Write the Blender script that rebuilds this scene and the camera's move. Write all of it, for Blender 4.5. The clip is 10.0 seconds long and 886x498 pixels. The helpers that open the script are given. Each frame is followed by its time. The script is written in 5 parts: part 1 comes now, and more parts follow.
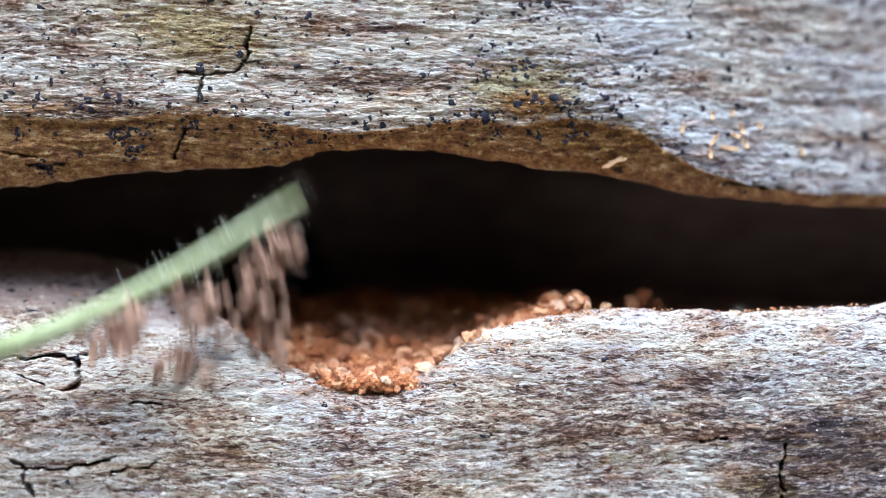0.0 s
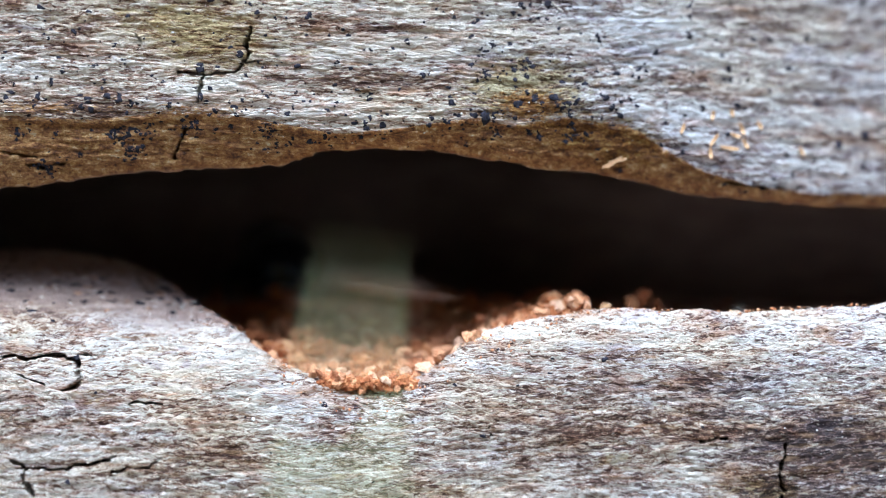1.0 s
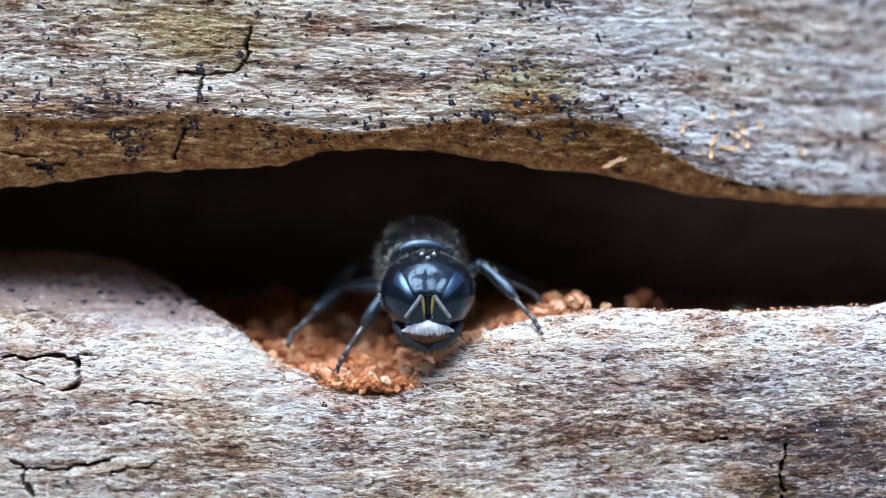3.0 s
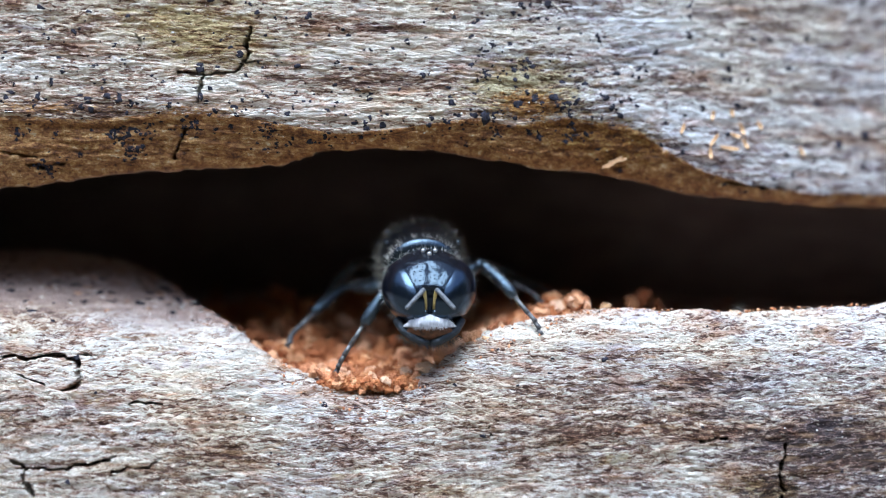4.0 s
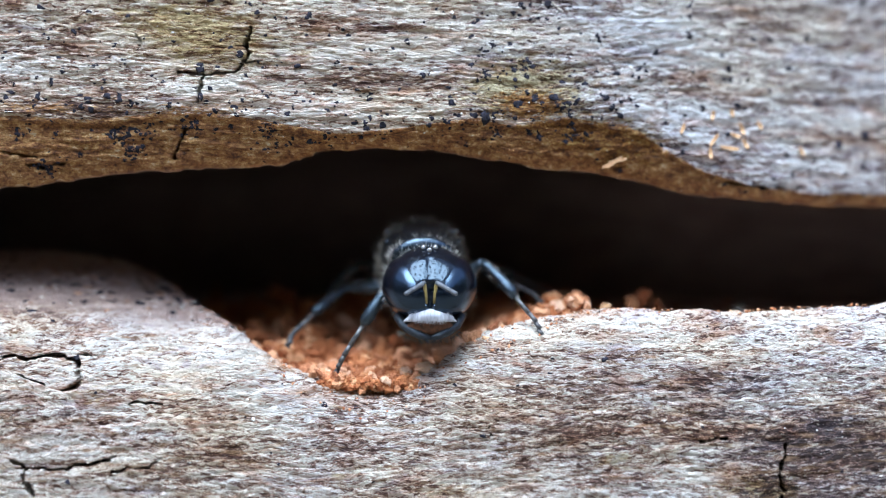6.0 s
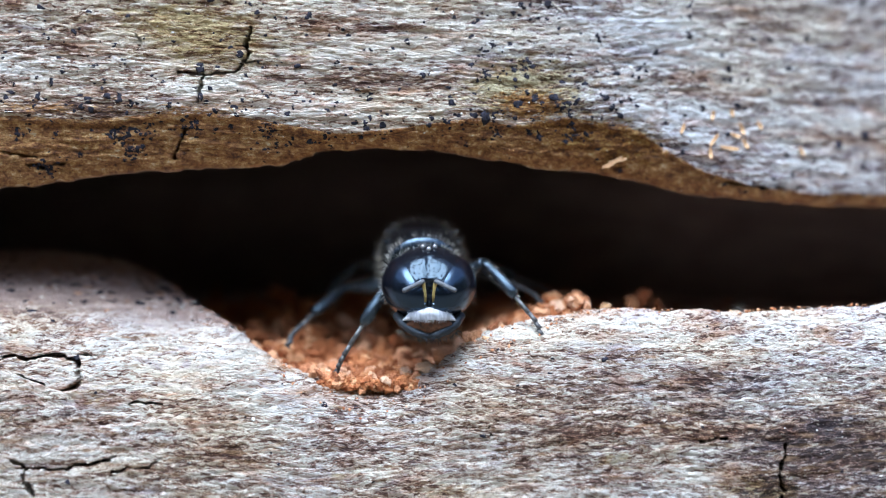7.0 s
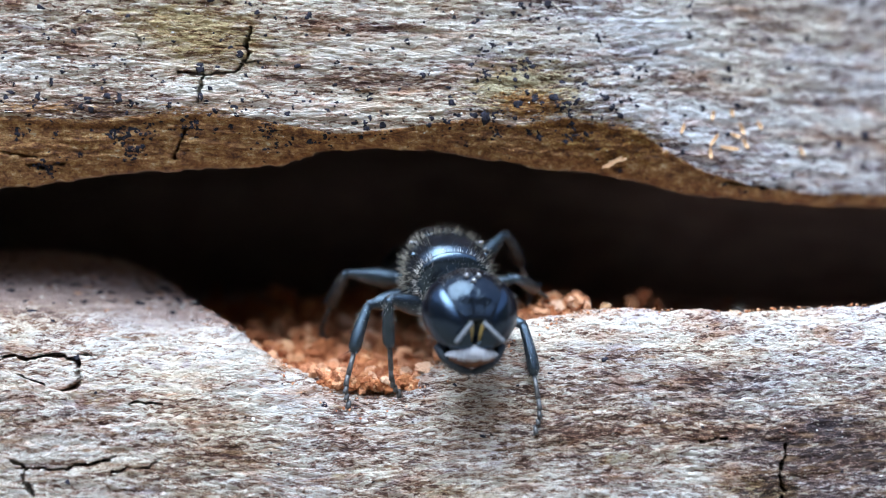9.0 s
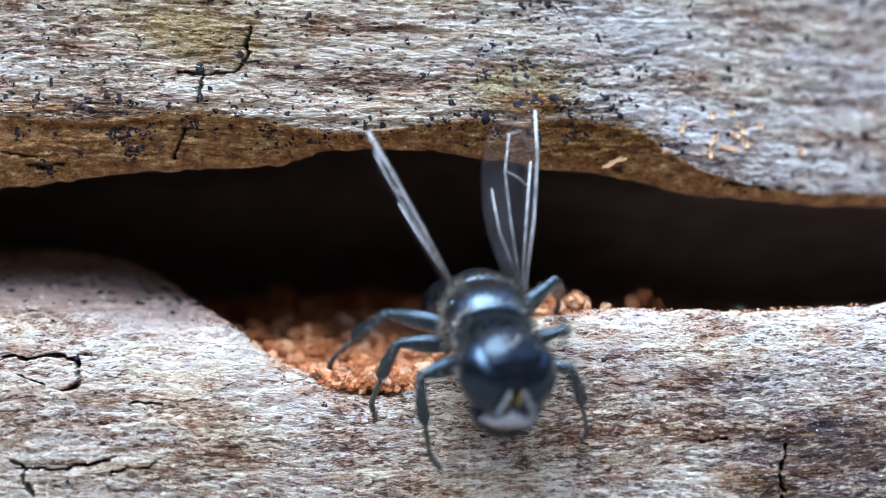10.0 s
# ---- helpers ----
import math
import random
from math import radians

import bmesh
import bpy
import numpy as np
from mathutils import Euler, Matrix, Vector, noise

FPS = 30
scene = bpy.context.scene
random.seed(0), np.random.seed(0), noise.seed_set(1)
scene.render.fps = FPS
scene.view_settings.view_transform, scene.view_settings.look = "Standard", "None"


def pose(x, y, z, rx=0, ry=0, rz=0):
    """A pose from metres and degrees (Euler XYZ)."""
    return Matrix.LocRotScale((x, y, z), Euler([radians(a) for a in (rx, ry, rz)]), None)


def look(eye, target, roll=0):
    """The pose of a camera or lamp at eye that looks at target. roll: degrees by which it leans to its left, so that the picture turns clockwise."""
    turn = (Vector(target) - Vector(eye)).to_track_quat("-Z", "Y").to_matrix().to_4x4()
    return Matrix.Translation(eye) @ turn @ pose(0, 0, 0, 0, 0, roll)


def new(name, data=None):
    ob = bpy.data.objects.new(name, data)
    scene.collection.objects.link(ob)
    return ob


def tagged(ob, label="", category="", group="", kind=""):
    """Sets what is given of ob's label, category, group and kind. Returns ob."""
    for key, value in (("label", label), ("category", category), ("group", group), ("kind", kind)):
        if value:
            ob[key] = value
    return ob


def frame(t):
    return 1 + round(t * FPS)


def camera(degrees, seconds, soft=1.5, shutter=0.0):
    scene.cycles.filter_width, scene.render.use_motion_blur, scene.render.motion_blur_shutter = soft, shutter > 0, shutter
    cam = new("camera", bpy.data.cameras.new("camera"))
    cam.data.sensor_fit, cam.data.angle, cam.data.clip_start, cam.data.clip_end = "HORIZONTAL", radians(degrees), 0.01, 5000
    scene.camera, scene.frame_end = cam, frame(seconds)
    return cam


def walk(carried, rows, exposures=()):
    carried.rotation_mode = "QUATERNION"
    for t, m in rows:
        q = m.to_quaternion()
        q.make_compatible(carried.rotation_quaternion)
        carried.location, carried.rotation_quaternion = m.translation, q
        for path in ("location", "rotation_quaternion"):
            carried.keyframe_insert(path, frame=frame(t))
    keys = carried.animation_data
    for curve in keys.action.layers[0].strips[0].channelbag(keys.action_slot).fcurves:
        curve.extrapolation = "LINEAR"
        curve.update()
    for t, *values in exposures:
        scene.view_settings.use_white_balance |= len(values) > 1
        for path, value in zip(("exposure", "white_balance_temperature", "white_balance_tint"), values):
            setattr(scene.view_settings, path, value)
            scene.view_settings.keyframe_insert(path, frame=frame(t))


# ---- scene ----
import itertools

# ---- camera: a macro lens on a stand, all lengths below in millimetres unless said otherwise ----
MM = 0.001
cam = camera(20.0, 10.0, soft=1.0, shutter=0.9)
STAND = look((0, -80 * MM, 0), (0, 0, 0))
walk(cam, [(0.0, STAND), (10.0, STAND)])
cam.data.dof.use_dof = True
cam.data.dof.focus_distance = 79.5 * MM
cam.data.dof.aperture_fstop = 34.0
scene.view_settings.exposure = 2.2

# ---- light: bright hazy sky, soft sun from above ----
world = bpy.data.worlds.new("sky")
scene.world = world
world.use_nodes = True
wn = world.node_tree
sky = wn.nodes.new("ShaderNodeTexSky")
sky.sky_type = "NISHITA"
sky.sun_disc = False
sky.sun_elevation = radians(60)
sky.sun_rotation = radians(200)
wn.links.new(sky.outputs[0], wn.nodes["Background"].inputs[0])
wn.nodes["Background"].inputs[1].default_value = 0.115
sun_data = bpy.data.lights.new("sun", "SUN")
sun_data.energy = 2.0
sun_data.angle = radians(44)
sun_data.color = (0.74, 0.865, 1.0)
sun = new("sun", sun_data)
sun.matrix_world = look((-0.45, -1.45, 3.5), (0, 0, 0))


# ---- materials ----
class Graph:
    """A short way to write node materials."""

    def __init__(self, name):
        self.mat = bpy.data.materials.new(name)
        self.mat.use_nodes = True
        self.t = self.mat.node_tree
        self.bsdf = self.t.nodes["Principled BSDF"]

    def node(self, kind, **sets):
        n = self.t.nodes.new(kind)
        if "op" in sets:
            n.operation = sets["op"]
            n.use_clamp = sets["clamp"]
        if "data_type" in sets:
            n.data_type = sets["data_type"]
        if "attribute_name" in sets:
            n.attribute_name = sets["attribute_name"]
        for i, v in sets.get("ins", {}).items():
            if isinstance(v, bpy.types.NodeSocket):
                self.t.links.new(v, n.inputs[i])
            else:
                n.inputs[i].default_value = v
        return n

    def coords(self, sx, sy, sz, out="Object"):
        c = self.node("ShaderNodeTexCoord")
        m = self.node("ShaderNodeMapping", ins={0: c.outputs[out], 3: (sx * 1000, sy * 1000, sz * 1000)})
        return m.outputs[0]

    def grain(self, along, across):
        """Coordinates that run with the fibres."""
        v = self.node("ShaderNodeCombineXYZ", ins={0: self.math("MULTIPLY", self.attr("along"), along), 1: self.math("MULTIPLY", self.attr("grain"), across)})
        return v.outputs[0]

    def noise(self, vec, detail=4, rough=0.6, warp=0.0, scale=1.0):
        n = self.node("ShaderNodeTexNoise", ins={"Vector": vec, "Scale": scale, "Detail": detail, "Roughness": rough, "Distortion": warp})
        return n.outputs[0]

    def ramp(self, fac, stops):
        n = self.node("ShaderNodeValToRGB", ins={0: fac})
        e = n.color_ramp.elements
        while len(e) < len(stops):
            e.new(0.5)
        for el, (p, c) in zip(e, stops):
            el.position = p
            el.color = (*c, 1) if len(c) == 3 else c
        return n.outputs[0]

    def mix(self, fac, a, b):
        n = self.node("ShaderNodeMix", data_type="RGBA", ins={0: fac, 6: a if isinstance(a, bpy.types.NodeSocket) else (*a, 1), 7: b if isinstance(b, bpy.types.NodeSocket) else (*b, 1)})
        return n.outputs[2]

    def math(self, op, a, b=0.0, clamp=False):
        return self.node("ShaderNodeMath", op=op, clamp=clamp, ins={0: a, 1: b}).outputs[0]

    def attr(self, name):
        return self.node("ShaderNodeAttribute", attribute_name=name).outputs[2]

    def done(self, color=None, rough=0.6, bump=None, height=0.03, strength=1.0, metal=0.0, spec=0.5, **more):
        b = self.bsdf
        sets = {"Base Color": color, "Roughness": rough, "Metallic": metal, "Specular IOR Level": spec, **more}
        for k, v in sets.items():
            if v is None:
                continue
            if isinstance(v, bpy.types.NodeSocket):
                self.t.links.new(v, b.inputs[k])
            else:
                b.inputs[k].default_value = (*v, 1) if isinstance(v, tuple) and len(v) == 3 else v
        if bump is not None:
            n = self.node("ShaderNodeBump", ins={"Strength": strength, "Distance": height * MM, "Height": bump})
            self.t.links.new(n.outputs[0], b.inputs["Normal"])
        return self.mat


def weathered_wood():
    g = Graph("weathered_wood")
    patch = g.noise(g.grain(0.22, 0.5), 3, 0.55, 0.4)
    streak = g.noise(g.grain(0.55, 2.8), 4, 0.62, 0.6)
    fibre = g.noise(g.grain(2.8, 8.5), 4, 0.70, 0.35)
    fine = g.noise(g.grain(6, 16), 3, 0.65, 0.4)
    grit = g.noise(g.grain(13, 17), 3, 0.75, 0.3)

    def lines(along, across, width):
        """Thin wavy gaps between the fibres."""
        n = g.noise(g.grain(along, across), 2, 0.5, 0.6)
        return g.ramp(g.math("ABSOLUTE", g.math("SUBTRACT", n, 0.5)), [(0.0, (1, 1, 1)), (width, (0, 0, 0))])

    gaps = lines(1.1, 7.0, 0.034)
    hairlines = lines(3.6, 14.0, 0.045)
    # single flakes, each with its own tone
    sway = g.node("ShaderNodeMapping", ins={0: g.node("ShaderNodeTexNoise", ins={"Vector": g.grain(3, 6), "Scale": 1.0, "Detail": 3.0}).outputs[1], 3: (1.0, 0.6, 0.0)})
    jit = g.node("ShaderNodeVectorMath", ins={0: g.grain(4.0, 11.5), 1: sway.outputs[0]})
    flake = g.node("ShaderNodeTexVoronoi", ins={"Vector": jit.outputs[0], "Scale": 1.0})
    tone = g.node("ShaderNodeSeparateColor", ins={0: flake.outputs["Color"]}).outputs[0]
    jit2 = g.node("ShaderNodeVectorMath", ins={0: g.grain(8.0, 19), 1: sway.outputs[0]})
    flake2 = g.node("ShaderNodeTexVoronoi", ins={"Vector": jit2.outputs[0], "Scale": 1.0})
    tone2 = g.node("ShaderNodeSeparateColor", ins={0: flake2.outputs["Color"]}).outputs[0]
    # thin layers that overlap downwards like shingles; tone paints shadow along each lower edge

    def layers(count, along, across, sway_by):
        n = g.noise(g.grain(along, across), 3, 0.6, 0.2)
        return g.math("FRACT", g.math("ADD", g.math("MULTIPLY", g.attr("grain"), count), g.math("MULTIPLY", n, sway_by)))

    layer = layers(10.5, 1.9, 2.2, 5.0)
    sublayer = layers(18.0, 4.2, 3.4, 6.5)
    a = g.math("ADD", g.math("MULTIPLY", patch, 0.7), g.math("ADD", g.math("MULTIPLY", tone, 0.42), g.math("MULTIPLY", tone2, 0.16)))
    a = g.math("ADD", a, g.math("MULTIPLY", streak, 0.95))
    a = g.math("ADD", a, g.math("MULTIPLY", fibre, 0.85))
    a = g.math("ADD", a, g.math("MULTIPLY", fine, 0.55))
    a = g.math("ADD", a, g.math("MULTIPLY", grit, 0.40))
    a = g.math("ADD", a, g.math("MULTIPLY", g.attr("pale"), 0.34))
    a = g.math("ADD", a, g.math("ADD", g.math("MULTIPLY", layer, 0.34), g.math("MULTIPLY", sublayer, 0.13)))
    a = g.math("SUBTRACT", a, g.math("MULTIPLY", gaps, 0.16))
    a = g.math("SUBTRACT", a, g.math("MULTIPLY", hairlines, 0.10))
    a = g.math("ADD", g.math("MULTIPLY", g.math("SUBTRACT", a, 2.205), 1.50), 0.60)
    col = g.ramp(a, [(0.08, (0.080, 0.044, 0.036)), (0.30, (0.27, 0.158, 0.125)), (0.47, (0.49, 0.375, 0.310)),
                     (0.63, (0.69, 0.645, 0.590)), (0.92, (0.81, 0.795, 0.765))])
    # darker fibres shift between red-brown, violet and slate
    slate = g.ramp(a, [(0.08, (0.062, 0.050, 0.062)), (0.32, (0.235, 0.165, 0.175)), (0.48, (0.45, 0.385, 0.400)), (0.63, (0.665, 0.68, 0.71)), (0.92, (0.775, 0.81, 0.855))])
    cool = g.math("ADD", g.attr("cool"), g.math("MULTIPLY", g.math("SUBTRACT", g.noise(g.grain(0.4, 1.3), 3, 0.6, 0.4), 0.5), 3.2))
    col = g.mix(g.ramp(cool, [(0.15, (0, 0, 0)), (0.9, (1, 1, 1))]), col, slate)
    # cream casts in broad patches

    def tint(fac, base, shade):
        n = g.node("ShaderNodeMix", data_type="RGBA", ins={0: fac, 6: base, 7: shade if isinstance(shade, bpy.types.NodeSocket) else (*shade, 1)})
        n.blend_type = "MULTIPLY"
        return n.outputs[2]

    col = tint(1.0, col, g.ramp(g.noise(g.grain(0.16, 0.4), 2, 0.5, 0.3), [(0.36, (0.99, 0.99, 1.0)), (0.50, (1.0, 0.97, 0.91)), (0.62, (1.0, 0.92, 0.79))]))
    # red-brown and blue-violet stains in patches, along the grain
    rust = g.ramp(g.noise(g.grain(0.45, 1.4), 5, 0.7, 0.6), [(0.51, (0, 0, 0)), (0.64, (1, 1, 1))])
    col = tint(g.math("MULTIPLY", rust, 0.76), col, (0.61, 0.36, 0.26))
    stain = g.ramp(g.noise(g.grain(0.62, 1.9), 4, 0.65, 0.9), [(0.56, (0, 0, 0)), (0.68, (1, 1, 1))])
    col = tint(g.math("MULTIPLY", stain, 0.65), col, (0.48, 0.40, 0.52))
    # tan fibres
    tan = g.ramp(g.noise(g.grain(1.0, 5), 3, 0.6, 0.2), [(0.54, (0, 0, 0)), (0.68, (1, 1, 1))])
    col = g.mix(g.math("MULTIPLY", tan, 0.40), col, (0.48, 0.30, 0.15))
    # bare brown heartwood on the broken edge
    b = g.math("ADD", g.math("MULTIPLY", g.noise(g.grain(2.2, 3.6), 5, 0.78, 0.4), 0.72), g.math("ADD", g.math("MULTIPLY", fine, 0.25), g.math("MULTIPLY", grit, 0.30)))
    brown = g.ramp(b, [(0.48, (0.050, 0.026, 0.022)), (0.56, (0.200, 0.086, 0.040)), (0.64, (0.390, 0.190, 0.074)), (0.71, (0.60, 0.37, 0.16)), (0.77, (0.76, 0.66, 0.48))])
    edge = g.math("ADD", g.attr("bare"), g.math("ADD", g.math("MULTIPLY", g.math("SUBTRACT", fibre, 0.5), 1.0), g.math("MULTIPLY", g.math("SUBTRACT", fine, 0.5), 1.0)))
    col = g.mix(g.ramp(edge, [(0.40, (0, 0, 0)), (0.56, (1, 1, 1))]), col, brown)
    # olive algae between the flakes
    olive = g.math("ADD", g.attr("algae"), g.math("MULTIPLY", g.math("SUBTRACT", g.noise(g.grain(2.0, 4.5), 5, 0.75), 0.5), 2.8))
    col = tint(g.math("MULTIPLY", g.ramp(olive, [(0.30, (0, 0, 0)), (0.85, (1, 1, 1))]), 0.95), col, g.ramp(grit, [(0.3, (0.34, 0.25, 0.10)), (0.65, (0.80, 0.72, 0.46))]))
    # orange dust rubbed into the rim
    dust = g.math("ADD", g.attr("dust"), g.math("MULTIPLY", g.math("SUBTRACT", g.noise(g.grain(5, 8), 4, 0.75), 0.5), 1.9))
    col = g.mix(g.math("MULTIPLY", g.ramp(dust, [(0.45, (0, 0, 0)), (0.95, (1, 1, 1))]), 0.7), col, (0.56, 0.27, 0.12))
    # brown inside the hollow; on the left shoulder also painted shade of the lip
    col = g.mix(g.attr("brown_shade"), col, g.mix(g.ramp(g.math("ADD", g.math("MULTIPLY", grit, 0.5), g.math("MULTIPLY", streak, 0.5)), [(0.36, (0, 0, 0)), (0.64, (1, 1, 1))]), (0.22, 0.150, 0.138), (0.58, 0.45, 0.40)))
    h = g.math("ADD", g.math("ADD", g.math("MULTIPLY", fibre, 0.75), g.math("MULTIPLY", grit, 0.45)), g.math("ADD", g.math("MULTIPLY", fine, 0.5), g.math("ADD", g.math("MULTIPLY", tone, 0.20), g.math("MULTIPLY", tone2, 0.16))))
    h = g.math("ADD", h, g.math("ADD", g.math("MULTIPLY", layer, 0.30), g.math("MULTIPLY", sublayer, 0.18)))
    h = g.math("SUBTRACT", h, g.math("ADD", g.math("MULTIPLY", gaps, 0.22), g.math("MULTIPLY", hairlines, 0.08)))
    return g.done(col, rough=0.72, bump=h, height=0.19, strength=1.0, spec=0.3)


def plain(name, dark, light, sx=3.0, sy=3.0, sz=3.0, rough=0.7, height=0.03, spec=0.4, lo=0.35, hi=0.65, **more):
    g = Graph(name)
    n = g.noise(g.coords(sx, sy, sz), 4, 0.65, 0.3)
    m = g.noise(g.coords(sx * 4, sy * 4, sz * 4), 3, 0.6)
    col = g.ramp(n, [(lo, dark), (hi, light)])
    return g.done(col, rough=rough, bump=m, height=height, spec=spec, **more)


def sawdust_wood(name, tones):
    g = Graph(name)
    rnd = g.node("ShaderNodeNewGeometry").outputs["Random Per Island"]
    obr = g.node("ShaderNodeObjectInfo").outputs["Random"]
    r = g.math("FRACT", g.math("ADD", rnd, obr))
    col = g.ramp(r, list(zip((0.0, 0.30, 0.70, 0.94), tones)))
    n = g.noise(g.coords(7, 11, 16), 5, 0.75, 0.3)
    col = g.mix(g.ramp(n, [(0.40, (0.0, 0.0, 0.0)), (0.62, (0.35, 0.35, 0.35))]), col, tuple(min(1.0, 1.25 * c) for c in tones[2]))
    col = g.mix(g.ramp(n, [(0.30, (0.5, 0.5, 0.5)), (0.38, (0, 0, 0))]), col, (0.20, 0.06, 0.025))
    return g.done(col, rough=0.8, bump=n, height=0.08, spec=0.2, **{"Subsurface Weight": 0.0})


M_WOOD = weathered_wood()
M_END = plain("end_grain", (0.10, 0.06, 0.04), (0.34, 0.26, 0.19), 0.2, 0.2, 0.2)
# darker copy of the crumb colour, with shade inside the hollow painted in
M_DUST = sawdust_wood("shaded_sawdust", [(0.22, 0.060, 0.024), (0.38, 0.125, 0.050), (0.54, 0.22, 0.095), (0.70, 0.40, 0.22)])
M_CRUMB = sawdust_wood("bright_crumb", [(0.27, 0.075, 0.032), (0.54, 0.21, 0.10), (0.74, 0.40, 0.23), (0.86, 0.64, 0.48)])
M_SPECK = plain("fungus_speck", (0.005, 0.005, 0.008), (0.034, 0.034, 0.050), 9, 9, 9, rough=0.85, spec=0.15)
M_GRIT = plain("pale_grit", (0.55, 0.50, 0.42), (0.85, 0.84, 0.80), 9, 9, 9, rough=0.5)
M_SHAVE = plain("tan_shaving", (0.55, 0.30, 0.15), (0.80, 0.58, 0.36), 3, 8, 8, rough=0.7)
M_STEM = plain("green_stem", (0.21, 0.25, 0.08), (0.46, 0.52, 0.30), 0.5, 6, 6, rough=0.36, spec=0.8)
M_STEM_HAIR = plain("stem_hair", (0.6, 0.62, 0.5), (0.8, 0.8, 0.7), rough=0.4)
M_HUSK = plain("dry_husk", (0.13, 0.055, 0.035), (0.56, 0.35, 0.25), 2.5, 2.5, 2.5, rough=0.8, height=0.06)
# blue specular tints on the wasp put the sky's reflected colour into the material
M_SHELL = plain("black_shell", (0.004, 0.005, 0.007), (0.010, 0.012, 0.017), 9, 9, 9, rough=0.15, height=0.006, spec=0.9, **{"Specular Tint": (0.52, 0.77, 1.0), "IOR": 1.6})
g = Graph("polished_shell")
pits = g.node("ShaderNodeTexVoronoi", ins={"Vector": g.coords(13, 13, 13), "Scale": 1.0}).outputs["Distance"]
M_FACE = g.done((0.004, 0.005, 0.008), rough=0.13, bump=g.math("ADD", g.ramp(pits, [(0.0, (0, 0, 0)), (0.35, (1, 1, 1))]), g.noise(g.coords(5, 5, 5), 3)), height=0.010, spec=0.40, **{"Specular Tint": (0.52, 0.76, 1.0), "IOR": 1.5})
M_OCELLUS = plain("clear_ocellus", (0.10, 0.11, 0.12), (0.2, 0.21, 0.23), 5, 5, 5, rough=0.06, height=0.0, spec=1.0, IOR=1.9)
M_EYE = Graph("compound_eye")
M_EYE = M_EYE.done((0.0025, 0.003, 0.006), rough=0.23, bump=M_EYE.noise(M_EYE.coords(30, 30, 30), 1), height=0.002, spec=0.7, **{"Specular Tint": (0.42, 0.68, 1.0), "IOR": 1.58})
M_LEG = plain("sky_tinted_leg", (0.003, 0.004, 0.006), (0.028, 0.032, 0.038), 9, 9, 5, rough=0.26, height=0.02, spec=0.8, lo=0.45, hi=0.72, **{"Specular Tint": (0.50, 0.76, 1.0), "IOR": 1.6})
M_JAW = plain("dull_jaw", (0.004, 0.005, 0.007), (0.022, 0.022, 0.026), 8, 8, 8, rough=0.42, height=0.02, spec=0.6, **{"Specular Tint": (0.6, 0.8, 1.0)})
M_TARSUS = plain("dusty_tarsus", (0.012, 0.013, 0.016), (0.115, 0.12, 0.13), 8, 8, 8, rough=0.38, height=0.01, spec=0.6)
M_SILVER = plain("silver_hair", (0.38, 0.42, 0.49), (0.74, 0.78, 0.85), 16, 3, 2, rough=0.30, height=0.05, spec=0.7)
M_LABRUM = plain("brown_lip", (0.05, 0.022, 0.014), (0.20, 0.085, 0.045), 5, 5, 5, rough=0.4)
M_GOLD = plain("yellow_shell", (0.22, 0.16, 0.05), (0.42, 0.33, 0.13), 5, 5, 5, rough=0.35)
M_FLAG = plain("grey_antenna", (0.06, 0.068, 0.080), (0.13, 0.145, 0.165), 4, 4, 4, rough=0.5)
M_PALE = plain("pale_hair", (0.20, 0.19, 0.17), (0.62, 0.60, 0.55), 3, 3, 3, rough=0.4)
M_PILE = plain("body_hair", (0.020, 0.018, 0.015), (0.26, 0.235, 0.19), 3, 3, 3, rough=0.5)
g = Graph("wing_membrane")
M_WING = g.done((0.25, 0.25, 0.30), rough=0.14, spec=0.8, Alpha=g.ramp(g.noise(g.coords(1.2, 0.3, 1.2), 2), [(0.35, (0.015, 0.015, 0.015)), (0.7, (0.08, 0.08, 0.08))]))
M_VEIN = plain("wing_vein", (0.14, 0.15, 0.17), (0.42, 0.44, 0.48), rough=0.2, spec=0.8)
# unseen ground, its brown raised to bounce light up under the lip
g = Graph("bounce_ground")
M_GROUND = g.done(g.ramp(g.noise(g.coords(0.02, 0.02, 0.02), 6, 0.7), [(0.3, (0.08, 0.058, 0.04)), (0.7, (0.28, 0.22, 0.15))]), rough=0.9,
                  bump=g.noise(g.coords(0.05, 0.05, 0.05), 5), height=8)
# dull green for the added ring that holds off light from the low sky
g = Graph("undergrowth")
M_SKY_BLOCK = g.done(g.ramp(g.noise(g.coords(0.004, 0.004, 0.004), 6, 0.75), [(0.3, (0.03, 0.042, 0.020)), (0.7, (0.12, 0.155, 0.06))]), rough=0.8,
                 bump=g.noise(g.coords(0.02, 0.02, 0.02), 5), height=40)



# ---- mesh helpers ----
def link(name, mesh, material, parent=None, label="", smooth=True):
    mesh.materials.append(material)
    if smooth:
        mesh.polygons.foreach_set("use_smooth", [True] * len(mesh.polygons))
    ob = new(name, mesh)
    ob.parent = parent
    if label:
        tagged(ob, label)
    return ob


def raw(name, verts, faces):
    """A mesh from millimetres."""
    me = bpy.data.meshes.new(name)
    me.from_pydata([(v[0] * MM, v[1] * MM, v[2] * MM) for v in verts], [], faces)
    me.update()
    return me


def part(name, bm, material, parent=None, label="", smooth=True):
    """Links a bmesh, in millimetres, as one mesh object."""
    bmesh.ops.recalc_face_normals(bm, faces=bm.faces)
    bmesh.ops.scale(bm, vec=(MM, MM, MM), verts=bm.verts)
    me = bpy.data.meshes.new(name)
    bm.to_mesh(me)
    bm.free()
    return link(name, me, material, parent, label, smooth)


